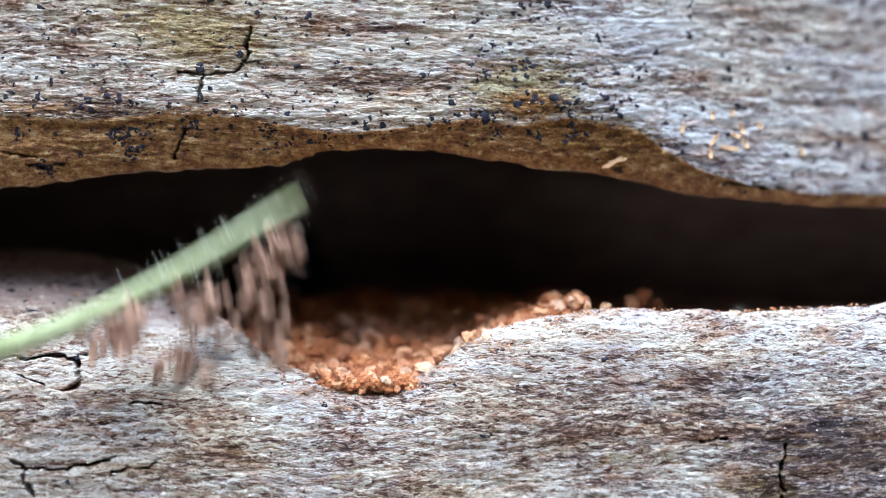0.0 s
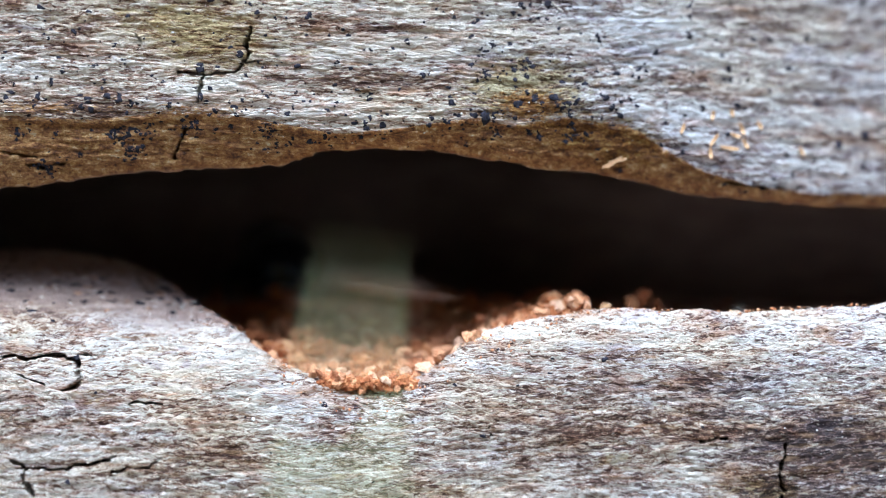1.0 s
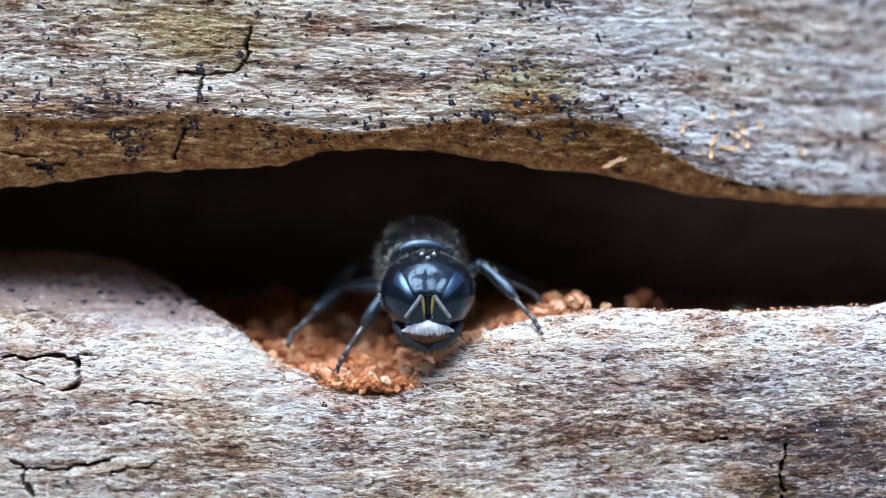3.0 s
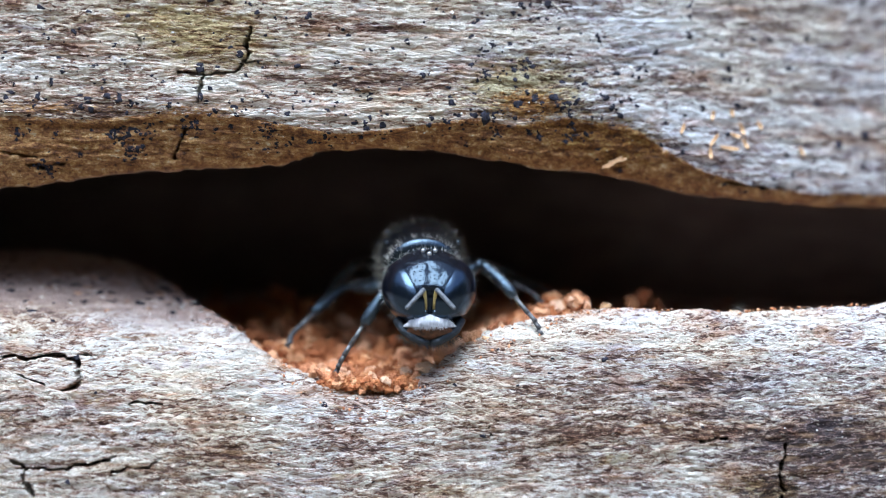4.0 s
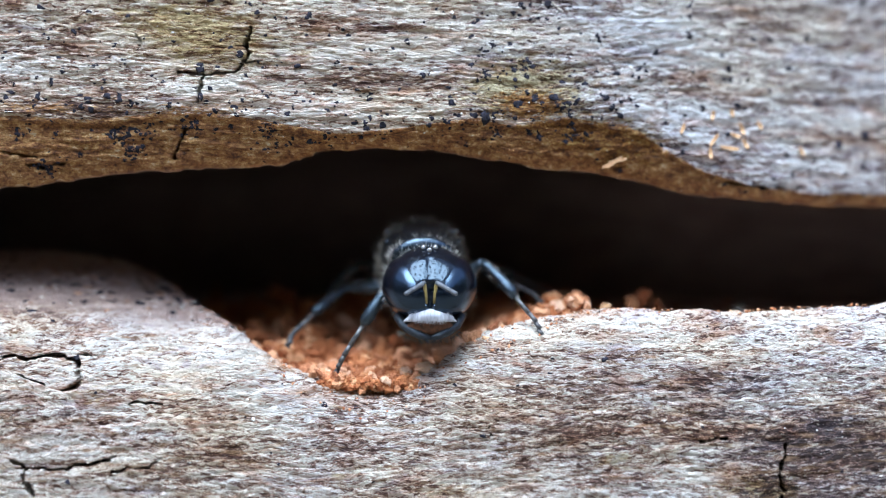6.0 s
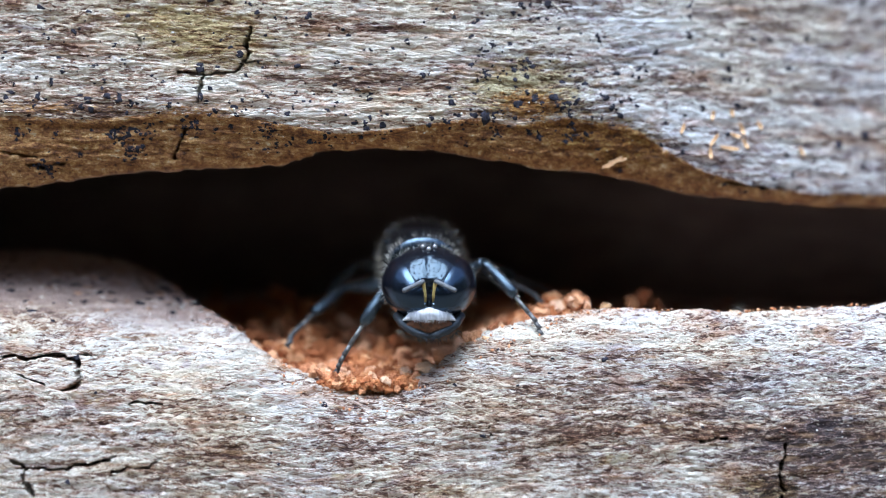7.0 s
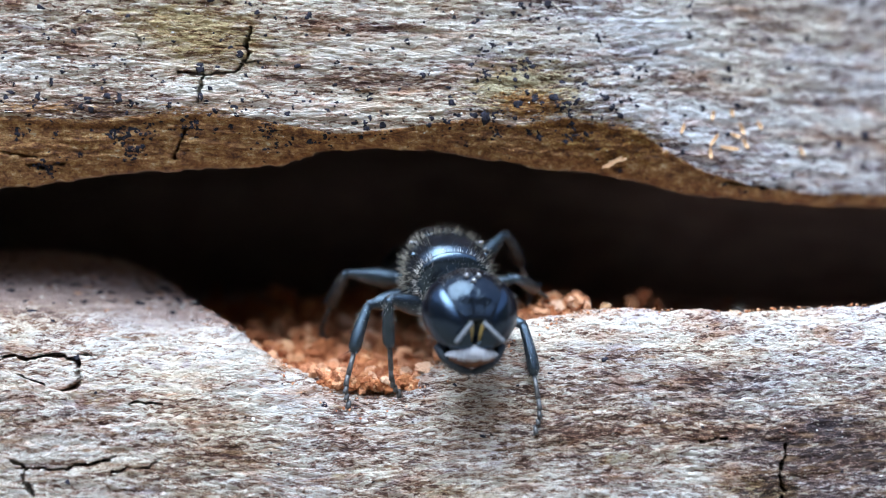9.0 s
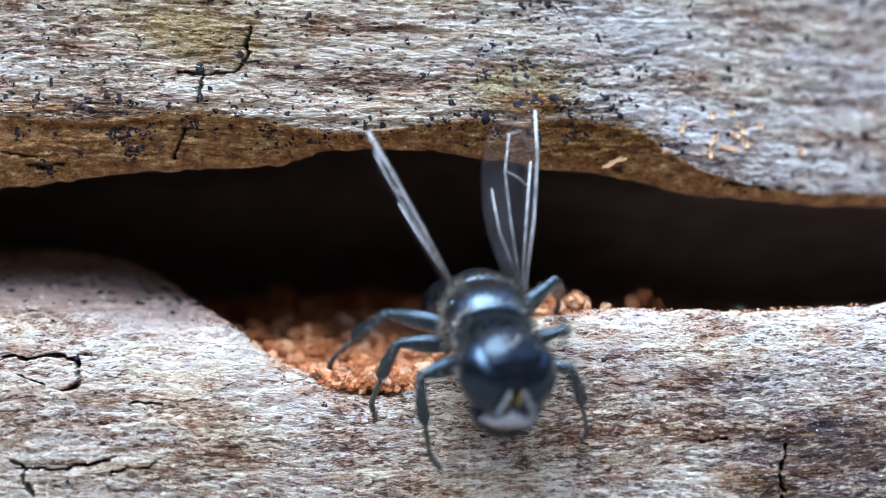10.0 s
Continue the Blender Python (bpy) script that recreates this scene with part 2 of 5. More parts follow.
def hash2(i, j, seed):
    h = (i.astype(np.int64) * 374761393 + j.astype(np.int64) * 668265263 + seed * 974711) & 0x7FFFFFFF
    h = ((h ^ (h >> 13)) * 1274126177) & 0x7FFFFFFF
    return ((h ^ (h >> 16)) & 0xFFFF) / 65535.0


def vnoise(x, y, seed=0):
    """Smooth value noise in -1 to 1."""
    i, j = np.floor(x), np.floor(y)
    u, v = x - i, y - j
    u, v = u * u * (3 - 2 * u), v * v * (3 - 2 * v)
    a, b = hash2(i, j, seed), hash2(i + 1, j, seed)
    c, d = hash2(i, j + 1, seed), hash2(i + 1, j + 1, seed)
    return (a + (b - a) * u + (c - a) * v + (a - b - c + d) * u * v) * 2 - 1


def fnoise(x, y, octaves=4, seed=0, gain=0.55):
    s, k = 0.0, 1.0
    for o in range(octaves):
        s = s + k * vnoise(x * 2 ** o + 17.3 * o, y * 2 ** o + 9.1 * o, seed + o)
        k *= gain
    return s


def curve_of(points, soft=0.25):
    """A smooth line z(x) through a few points."""
    xs = np.arange(-100, 100.01, 0.05)
    px, pz = zip(*points)
    z = np.interp(xs, px, pz)
    k = np.exp(-0.5 * (np.arange(-40, 41) * 0.05 / soft) ** 2)
    z = np.convolve(np.pad(z, 40, mode="edge"), k / k.sum(), mode="valid")
    return lambda x: np.interp(x, xs, z)


def step(a, b, x):
    t = np.clip((x - a) / (b - a), 0, 1)
    return t * t * (3 - 2 * t)


def spots(x, z, rows):
    """Sum of soft spots (x, z, half width, half height, weight)."""
    s = np.zeros_like(x)
    for cx, cz, rx, rz, w in rows:
        s += w * np.exp(-(((x - cx) / rx) ** 2 + ((z - cz) / rz) ** 2))
    return s


def groove(x, z, lines, seed):
    """Depth of cracks along ragged lines of (points, width, depth)."""
    jx, jz = x + 0.10 * fnoise(x * 2.6, z * 2.6, 3, seed), z + 0.07 * fnoise(x * 3.2, z * 3.2, 3, seed + 9)
    out = np.zeros_like(x)
    for pts, w, depth in lines:
        dist = np.full_like(x, 9.0)
        for (ax, az), (bx, bz) in zip(pts, pts[1:]):
            dx, dz = bx - ax, bz - az
            t = np.clip(((jx - ax) * dx + (jz - az) * dz) / (dx * dx + dz * dz), 0, 1)
            dist = np.minimum(dist, np.hypot(jx - ax - t * dx, jz - az - t * dz))
        out = np.maximum(out, 1.6 * depth * (1 - step(w * 0.36, w * 0.52, dist * (1.15 + 0.75 * vnoise(x * 3.5, z * 3.5, seed + 3)))))
    return out


# ---- the log: two lips of weathered wood round a long hollow ----
UPPER_EDGE = curve_of([(-90, 4.0), (-14.11, 4.25), (-11.41, 4.10), (-7.81, 4.41), (-5.47, 4.05), (-3.31, 3.65), (-1.51, 3.83), (1.19, 4.21), (2.09, 3.89), (3.89, 4.21), (4.79, 4.05), (6.23, 3.80), (6.95, 3.22), (8.21, 2.50), (10.01, 1.96), (11.81, 1.71), (14.11, 1.71), (90, 1.4)], 0.2)
UPPER_LIP = curve_of([(-90, -6), (-30, -2.0), (-17, 1.7), (-14.11, 1.96), (-13.03, 2.00), (-11.59, 2.29), (-9.61, 2.54), (-6.91, 2.61), (-5.11, 2.68), (-4.03, 3.08), (-2.59, 3.24), (-0.43, 3.22), (1.19, 2.99), (2.45, 2.68), (4.61, 2.48), (6.05, 2.21), (7.49, 1.82), (9.29, 1.60), (11.09, 1.42), (12.53, 1.49), (14.11, 1.46), (17, 1.2), (30, -2.5), (90, -6)], 0.18)
RIM = curve_of([(-90, -1.8), (-17, 0.2), (-14.11, 0.02), (-12.31, -0.04), (-9.97, -0.38), (-8.71, -1.06), (-7.90, -1.69), (-6.91, -2.25), (-6.19, -2.90), (-5.29, -3.62), (-4.03, -4.01), (-2.59, -4.52), (-1.69, -4.52), (-0.79, -4.09), (0.11, -3.44), (1.19, -2.68), (2.45, -2.29), (4.79, -1.93), (7.49, -1.94), (9.29, -2.02), (11.09, -1.89), (14.11, -1.78), (17, -1.7), (30, -2.2), (90, -4)], 0.2)
SHELF = curve_of([(-90, 11), (-14.11, 9.4), (-10.69, 8.2), (-9.07, 5.7), (-7.81, 3.0), (-6.73, 1.7), (-5.11, 0.9), (-1.51, 0.7), (2.09, 1.0), (14.11, 1.2), (90, 1.2)], 0.5)


def lower_front(x, d):
    """Depth y of the lower face, d below its rim."""
    b = SHELF(x)
    return b * np.exp(-d / (0.85 + 0.75 * step(-6.5, -9.0, x))) - 0.85 * np.sqrt(np.maximum(d, 0))


def lower_at(x, z):
    """A place on the lower face or, above the rim, on the dust behind it."""
    rim = float(RIM(x)) * (1 + float(SHELF(x)) / 80)
    d = max(rim - z, 0.02)
    return float(lower_front(np.array(x), np.array(d)))


def hollow_floor(x, y):
    right = RIM(x) - 0.75 + 0.015 * y
    return np.where(x > 0.5, np.maximum(-4.75 + 0.19 * np.minimum(y, 14), right), -4.75 + 0.19 * np.minimum(y, 14))


def finish_sheet(name, X, Y, Z, relief, cracks, attrs, parent, label, flip=False):
    """A grid sheet, pushed along its normals by the relief, with surface masks."""
    P = np.stack([X, Y, Z], -1)
    n = np.cross(np.gradient(P, axis=1), np.gradient(P, axis=0))
    n /= np.maximum(np.linalg.norm(n, axis=-1, keepdims=True), 1e-9)
    n = -n if flip else n
    P = P + n * relief[..., None]
    P[..., 1] += cracks
    P = P * MM
    r, c = X.shape
    idx = np.arange(r * c).reshape(r, c)
    quads = np.stack([idx[:-1, :-1], idx[:-1, 1:], idx[1:, 1:], idx[1:, :-1]], -1).reshape(-1, 4)
    quads = quads[:, ::-1] if flip else quads
    me = bpy.data.meshes.new(name)
    me.vertices.add(r * c)
    me.vertices.foreach_set("co", P.reshape(-1))
    me.loops.add(quads.size)
    me.loops.foreach_set("vertex_index", quads.reshape(-1))
    me.polygons.add(len(quads))
    me.polygons.foreach_set("loop_start", np.arange(len(quads)) * 4)
    me.update(calc_edges=True)
    for key, val in attrs.items():
        a = me.attributes.new(key, "FLOAT", "POINT")
        a.data.foreach_set("value", np.ascontiguousarray(np.broadcast_to(val, X.shape), dtype=np.float32).reshape(-1))
    return link(name, me, M_WOOD, parent, label), P, n


def fibres(x, s, seed):
    """Raised and sunken fibres along the grain, and shallow waves."""
    wob = 0.13 * vnoise(x * 0.35, s * 0.3, seed + 40)
    f = 0.055 * fnoise(x * 1.1, (s + wob) * 5.0, 3, seed)
    f += 0.035 * fnoise(x * 3.5, (s + wob) * 11.0, 2, seed + 5)
    f += 0.05 * fnoise(x * 0.22, (s + wob) * 1.0, 3, seed + 11)
    return f


XS = np.concatenate([np.linspace(-90, -15.5, 50)[:-1], np.arange(-15.5, 15.5, 0.05), np.linspace(15.5, 90, 50)])
log = tagged(new("log"), "weathered grey-white log with a long dark hollow crack", "log")


def build_upper():
    x = XS[None, :]
    back = np.minimum(0.016 * np.maximum(x + 3, 0) ** 2, 5.5)
    far = 1 + back / 80
    z1, z2 = UPPER_EDGE(x / far) * far, UPPER_LIP(x / far) * far
    z2 = np.minimum(z2, z1 - 0.35)
    wall = 30 - 11 * step(-3, 9, x)
    rows = []
    # third value: full brown on back wall and roof, fading across the lip
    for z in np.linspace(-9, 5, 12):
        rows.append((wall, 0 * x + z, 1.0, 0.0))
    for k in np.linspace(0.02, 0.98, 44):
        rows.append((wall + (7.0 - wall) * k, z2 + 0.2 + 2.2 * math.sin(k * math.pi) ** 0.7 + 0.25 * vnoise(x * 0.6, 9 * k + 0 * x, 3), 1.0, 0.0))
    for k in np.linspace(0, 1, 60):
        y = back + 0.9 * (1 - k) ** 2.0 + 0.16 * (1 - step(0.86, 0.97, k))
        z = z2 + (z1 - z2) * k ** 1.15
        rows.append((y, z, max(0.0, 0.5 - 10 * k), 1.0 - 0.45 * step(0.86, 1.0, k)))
    top = 8.6
    for k in np.linspace(0, 1, 230)[1:]:
        z = z1 + (top - z1) * k
        rows.append((back * (1 + 0.25 * k) - 0.10 * np.sin(np.minimum(k * 4, 1) * math.pi) + 0.11 * (z - z1), z, 0.0, 0.22 * (1 - step(0, 0.12, k))))
    for k in np.linspace(0, 1, 30)[1:]:
        a = k * math.pi * 0.9
        rows.append((back * 1.25 * (1 - k) + 0.9 + 60 * (1 - np.cos(a)) / 2 + 0 * x, top + 40 * np.sin(a) * (1 - 0.3 * k) - 30 * k ** 3 + 0 * x, 0.0, 0.0))
    rows.append((0 * x + 64, 0 * x - 75, 0.0, 0.0))
    rows.append((0 * x + 38, 0 * x - 75, 0.0, 0.0))
    Y = np.concatenate([np.broadcast_to(r[0], x.shape) for r in rows])
    Z = np.concatenate([np.broadcast_to(r[1], x.shape) for r in rows])
    X = np.broadcast_to(x, Y.shape).copy()
    brown_shade = np.array([r[2] for r in rows])[:, None] + 0 * X
    bare = np.array([r[3] for r in rows])[:, None] + 0 * X
    # the brown broken edge is widest at both ends of the hollow
    algae = spots(X, Z, [(*(-7.36, 6.77), 1.9, 1.1, 1.0), (*(-9.61, 7.40), 2.2, 0.7, 0.55), (*(2.63, 5.15), 2.1, 1.1, 1.3), (*(5.87, 3.35), 1.4, 0.8, 1.1),
                         (*(-4.03, 6.32), 2.0, 0.4, 0.3), (*(3.89, 3.62), 1.2, 0.5, 0.8), (*(-11.95, 3.44), 2.6, 0.5, 0.35), (*(-6.91, 3.62), 2.0, 0.4, 0.35)])
    bare = np.maximum(bare, spots(X, Z, [(*(2.81, 4.61), 1.6, 0.75, 0.72), (*(5.51, 3.89), 1.0, 0.4, 0.6), (*(-8.17, 4.43), 3.0, 0.35, 0.5), (*(-13.03, 4.52), 2.0, 0.4, 0.45)]))
    pale = spots(X, Z, [(*(2.4, 5.0), 1.4, 0.6, 0.8), (*(0.6, 6.9), 4.0, 0.8, 0.35), (*(13.0, 7.2), 2.5, 1.2, 0.35), (*(-7.63, 4.97), 1.6, 0.5, 0.9), (*(-2.59, 6.32), 2.5, 0.5, 0.6), (*(7.49, 6.86), 5, 1.2, 0.5), (*(-13.03, 5.78), 1.6, 0.5, 0.5), (*(-2.59, 4.34), 2.5, 0.4, 0.6), (*(10.19, 4.34), 4, 0.4, 0.5),
                        (*(-12.31, 4.43), 2.5, 0.3, -1.0), (*(-2.59, 5.42), 2.6, 0.35, -0.8), (*(-3.31, 7.13), 2.6, 0.3, -0.5), (*(8.39, 5.96), 3.0, 0.4, -0.5)])
    grain = Z / (1 + Y / 80) + 0.03 * X + 0.10 * vnoise(X * 0.3, Z * 0.4, 31)
    relief = fibres(X * 0.8, grain, 3)
    cracks = [([(-6.19, 7.13), (-6.26, 6.32), (-6.62, 5.69), (-7.60, 5.56), (-7.72, 5.06), (-7.81, 4.59)], 0.11, 0.55),
              ([(-8.44, 5.71), (-7.60, 5.63)], 0.11, 0.4), ([(-6.34, 5.99), (-5.74, 5.99)], 0.05, 0.25),
              ([(-8.14, 3.83), (-8.39, 3.44), (-8.64, 2.99)], 0.06, 0.35), ([(-14.11, 3.11), (-13.03, 2.97)], 0.06, 0.3), ([(-13.39, 2.68), (-12.13, 2.72)], 0.06, 0.3),
              ([(-9.79, 6.82), (-9.76, 6.50)], 0.04, 0.2),
              ([(9.3, 2.20), (10.2, 2.06), (11.3, 1.99)], 0.08, 0.4)]
    split = groove(X, Z, cracks, 21)
    relief = relief + 0.12 * spots(X, Z, [(*(-7.09, 6.32), 0.9, 0.7, 1.0)])
    return finish_sheet("upper_lip", X, Y, Z, relief, split, {"bare": bare, "brown_shade": brown_shade, "algae": algae, "pale": pale, "dust": 0.0, "grain": grain, "along": X * 0.85, "cool": -0.25 + 1.7 * step(-4, 7, X)}, log, "weathered white upper lip with a brown broken edge")


def build_lower():
    x = XS[None, :]
    b = SHELF(x)
    rim = RIM(x / (1 + b / 80)) * (1 + b / 80)
    rows = []
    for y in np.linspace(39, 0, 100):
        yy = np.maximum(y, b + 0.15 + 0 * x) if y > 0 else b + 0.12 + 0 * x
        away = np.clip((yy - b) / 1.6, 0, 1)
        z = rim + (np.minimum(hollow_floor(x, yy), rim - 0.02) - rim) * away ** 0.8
        # brown grows with distance behind the rim
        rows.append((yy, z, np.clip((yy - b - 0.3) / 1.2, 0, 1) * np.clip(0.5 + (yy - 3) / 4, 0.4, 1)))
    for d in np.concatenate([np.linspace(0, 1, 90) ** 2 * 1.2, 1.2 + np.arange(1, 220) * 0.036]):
        # shoulder's own brown, with the upper lip's shade painted in as it recedes
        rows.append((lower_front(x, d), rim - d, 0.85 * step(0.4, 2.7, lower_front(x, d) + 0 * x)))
    end = rows[-1]
    for k in np.linspace(0, 1, 24)[1:]:
        rows.append((end[0] + (-3 * math.sin(k * math.pi) + 6 * k ** 2), end[1] + (-75 - end[1]) * k, 0 * x))
    Y = np.concatenate([np.broadcast_to(r[0], x.shape) for r in rows])
    Z = np.concatenate([np.broadcast_to(r[1], x.shape) for r in rows])
    brown_shade = np.concatenate([np.broadcast_to(r[2], x.shape) for r in rows])
    X = np.broadcast_to(x, Y.shape).copy()
    sx, sz = X / (1 + Y / 80), Z / (1 + Y / 80)
    # the wide shoulder spots in algae and pale also paint the lip's shade
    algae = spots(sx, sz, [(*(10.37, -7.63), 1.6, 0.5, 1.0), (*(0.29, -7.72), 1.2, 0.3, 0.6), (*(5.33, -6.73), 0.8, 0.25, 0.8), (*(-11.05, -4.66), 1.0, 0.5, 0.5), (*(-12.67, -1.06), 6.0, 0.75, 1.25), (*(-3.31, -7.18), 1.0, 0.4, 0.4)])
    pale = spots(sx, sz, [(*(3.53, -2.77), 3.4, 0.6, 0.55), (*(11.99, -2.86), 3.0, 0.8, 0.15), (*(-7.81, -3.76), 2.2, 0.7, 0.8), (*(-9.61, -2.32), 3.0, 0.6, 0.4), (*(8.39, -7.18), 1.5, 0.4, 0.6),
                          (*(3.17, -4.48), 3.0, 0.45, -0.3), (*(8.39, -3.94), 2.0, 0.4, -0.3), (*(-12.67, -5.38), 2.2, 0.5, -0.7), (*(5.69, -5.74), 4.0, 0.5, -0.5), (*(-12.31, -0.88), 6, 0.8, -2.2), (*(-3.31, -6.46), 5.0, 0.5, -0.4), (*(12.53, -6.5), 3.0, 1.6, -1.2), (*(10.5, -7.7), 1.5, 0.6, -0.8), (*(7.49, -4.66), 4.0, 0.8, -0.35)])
    dust = spots(sx, sz, [(*(-2.59, -4.48), 1.6, 0.30, 1.0), (*(-4.75, -3.67), 0.9, 0.3, 0.8), (*(-0.07, -3.76), 0.9, 0.25, 0.8), (*(3.89, -2.14), 2.5, 0.3, 0.5), (*(9.29, -2.02), 5.0, 0.12, 0.5),
                          (*(-10.51, -5.74), 1.2, 0.3, 0.35), (*(-5.47, -3.22), 0.8, 0.6, 0.5), (*(-9.61, -1.06), 3.0, 0.5, 0.4)])
    grain = sz - 0.012 * X + 0.10 * Y + 0.10 * vnoise(X * 0.3, Z * 0.4, 37)
    relief = fibres(X, grain, 77) * (1 - 0.6 * brown_shade)
    # a thicker layer of wood with a worn upper edge, beside the long cracks
    layer = curve_of([(-90, -3.5), (-14.1, -3.95), (-12.1, -4.70), (-11.2, -5.60), (-10.2, -5.72), (-8.7, -5.35), (-7.0, -5.6), (90, -6)], 0.15)(sx) + 0.06 * fnoise(sx * 2.5, sz * 2.5, 3, 61)
    relief = relief + 0.30 * step(-0.13, 0.10, layer - sz) * (1 - step(-9.6, -6.6, sx)) * (1 - 0.8 * step(0.3, 3.5, layer - sz))
    cracks = [([(-14.11, -3.44), (-13.03, -3.47), (-12.04, -3.44), (-11.59, -3.69), (-11.63, -4.30), (-12.22, -4.57)], 0.13, 0.55), ([(-14.11, -3.94), (-13.39, -4.03), (-12.82, -4.34)], 0.07, 0.35),
              ([(-13.75, -6.73), (-13.36, -7.04), (-12.31, -7.00), (-10.60, -6.86), (-10.42, -6.73)], 0.10, 0.5), ([(-10.51, -7.15), (-9.43, -7.00), (-8.98, -6.68)], 0.05, 0.3), ([(-13.36, -7.04), (-13.12, -7.87)], 0.11, 0.5),
              ([(10.94, -6.19), (10.78, -7.00), (10.91, -8.08)], 0.11, 0.5), ([(-9.88, -4.95), (-8.98, -4.93)], 0.05, 0.25), ([(8.12, -6.14), (9.02, -6.03)], 0.08, 0.25),
              ([(1.48, -5.65), (1.51, -6.01)], 0.05, 0.2), ([(1.82, -6.28), (1.84, -6.86)], 0.05, 0.2), ([(-11.59, -3.40), (-10.87, -3.40)], 0.05, 0.25)]
    split = groove(sx, sz, cracks, 5)
    return finish_sheet("lower_lip", X, Y, Z, relief, split, {"bare": 0.0, "brown_shade": brown_shade, "algae": algae, "pale": pale, "dust": dust, "grain": grain, "along": X, "cool": 0.1 + 0.6 * step(4, 11, X) - 0.7 * spots(sx, sz, [(3.5, -2.6, 4.0, 1.0, 1.0), (-8, -4.5, 3.0, 1.2, 0.8)])}, log, "weathered white lower lip with a worn hollow", True)


upper_ob, UP, UN = build_upper()
lower_ob, LP, LN = build_lower()
for side in (0, -1):
    ring = [tuple(v) for v in UP[:, side]] + [tuple(v) for v in LP[::-1, side]]
    me = bpy.data.meshes.new("end_grain")
    me.from_pydata(ring, [], [tuple(range(len(ring)))])
    link("end_grain", me, M_END, log, smooth=False)

# ---- unseen ground, and an added ring that blocks the low sky ----
bm = bmesh.new()
bmesh.ops.create_grid(bm, x_segments=60, y_segments=60, size=400000)
for v in bm.verts:
    v.co.z = -75.0
tagged(part("ground", bm, M_GROUND), "unseen brown ground under the log", "ground", kind="structure")
verts, faces = [], []
for i in range(96):
    a = i / 96 * 2 * math.pi
    for k in range(7):
        r = 2600 + 260 * noise.noise((math.cos(a) * 3, math.sin(a) * 3, k * 0.7))
        verts.append((r * math.cos(a), r * math.sin(a), -75 + k / 6 * (1700 - 250 * max(0.0, -math.sin(a)) ** 2 + 400 * noise.noise((math.cos(a) * 5, math.sin(a) * 5, 3.0)))))
        if k:
            j = ((i + 1) % 96) * 7
            faces.append((i * 7 + k - 1, j + k - 1, j + k, i * 7 + k))
tagged(link("backdrop", raw("backdrop", verts, faces), M_SKY_BLOCK), "unseen dark green ring that blocks low skylight", "undergrowth", kind="structure")

# ---- small life and litter on the wood ----
BASE = bmesh.new()
bmesh.ops.create_icosphere(BASE, subdivisions=2, radius=1.0)
ICO_V = np.array([v.co[:] for v in BASE.verts])
ICO_F = [[v.index for v in f.verts] for f in BASE.faces]
BASE.free()
BASE = bmesh.new()
bmesh.ops.create_icosphere(BASE, subdivisions=1, radius=1.0)
SML_V = np.array([v.co[:] for v in BASE.verts])
SML_F = [[v.index for v in f.verts] for f in BASE.faces]
BASE.free()
rng = np.random.RandomState(11)


def crumb_shape(r, base, rough=0.35, chop=3):
    """A broken lump: a sphere with noise, chopped flat on some sides."""
    v = base.copy()
    o = Vector(r.rand(3) * 40)
    v *= np.array([[1 + rough * (noise.noise(Vector(p) * 1.4 + o) + 0.5 * noise.noise(Vector(p) * 3.5 + o)) + 0.24 * (r.rand() - 0.5)] for p in v])
    for _ in range(chop):
        d = r.normal(size=3)
        d /= np.linalg.norm(d)
        h = v @ d
        lim = 0.35 + 0.4 * r.rand()
        v -= np.outer(np.maximum(h - lim, 0), d)
    return v * (0.7 + 0.7 * r.rand(3))


def spin(r):
    q = r.normal(size=4)
    w, x, y, z = q / np.linalg.norm(q)
    return np.array([[1 - 2 * (y * y + z * z), 2 * (x * y - z * w), 2 * (x * z + y * w)], [2 * (x * y + z * w), 1 - 2 * (x * x + z * z), 2 * (y * z - x * w)],
                     [2 * (x * z - y * w), 2 * (y * z + x * w), 1 - 2 * (x * x + y * y)]])


def scatter(name, places, sizes, shapes, base_faces, material, parent=None, label="", flat=None, smooth=False):
    """Many small lumps as one mesh."""
    verts, faces, n = [], [], 0
    for i, (p, s) in enumerate(zip(places, sizes)):
        v = shapes[i % len(shapes)] @ spin(rng).T
        if flat is not None:
            nn = flat[i]
            v = v - np.outer(v @ nn, nn) * 0.78
        verts.append(v * s + (p if flat is None else p - flat[i] * s * 0.12))
        faces += [[a + n for a in f] for f in base_faces]
        n += len(v)
    return link(name, raw(name, np.concatenate(verts), faces), material, parent, label, smooth)


SHAPES = [crumb_shape(rng, ICO_V, 0.7, 1) for _ in range(24)]
SMALL = [crumb_shape(rng, SML_V, 0.5, 1) for _ in range(16)]


def on_sheet(P, N, rows, x_lo, x_hi, z_lo, z_hi, count, want=None):
    """Random places on the front of a sheet of wood."""
    out, nor = [], []
    while len(out) < count:
        i, j = rng.randint(rows[0], rows[1]), rng.randint(0, P.shape[1])
        p = P[i, j] * 1000
        if x_lo < p[0] < x_hi and z_lo < p[2] < z_hi and (want is None or rng.rand() < want(p)):
            out.append(p)
            nor.append(N[i, j])
    return out, nor


up_first = 12 + 44
lo_first = 100
pl, nl = on_sheet(UP, UN, (up_first + 5, up_first + 288), -15, 15, 0.5, 8.5, 440, lambda p: 0.5 + 0.5 * float(vnoise(np.array(p[0] * 0.5), np.array(p[2] * 0.7), 4)))
scatter("fungus_speckle", pl, 0.03 + 0.075 * rng.rand(440) ** 2.2, SHAPES, ICO_F, M_SPECK, log, "blue-black fungus specks", nl, True)["kind"] = "stuff"
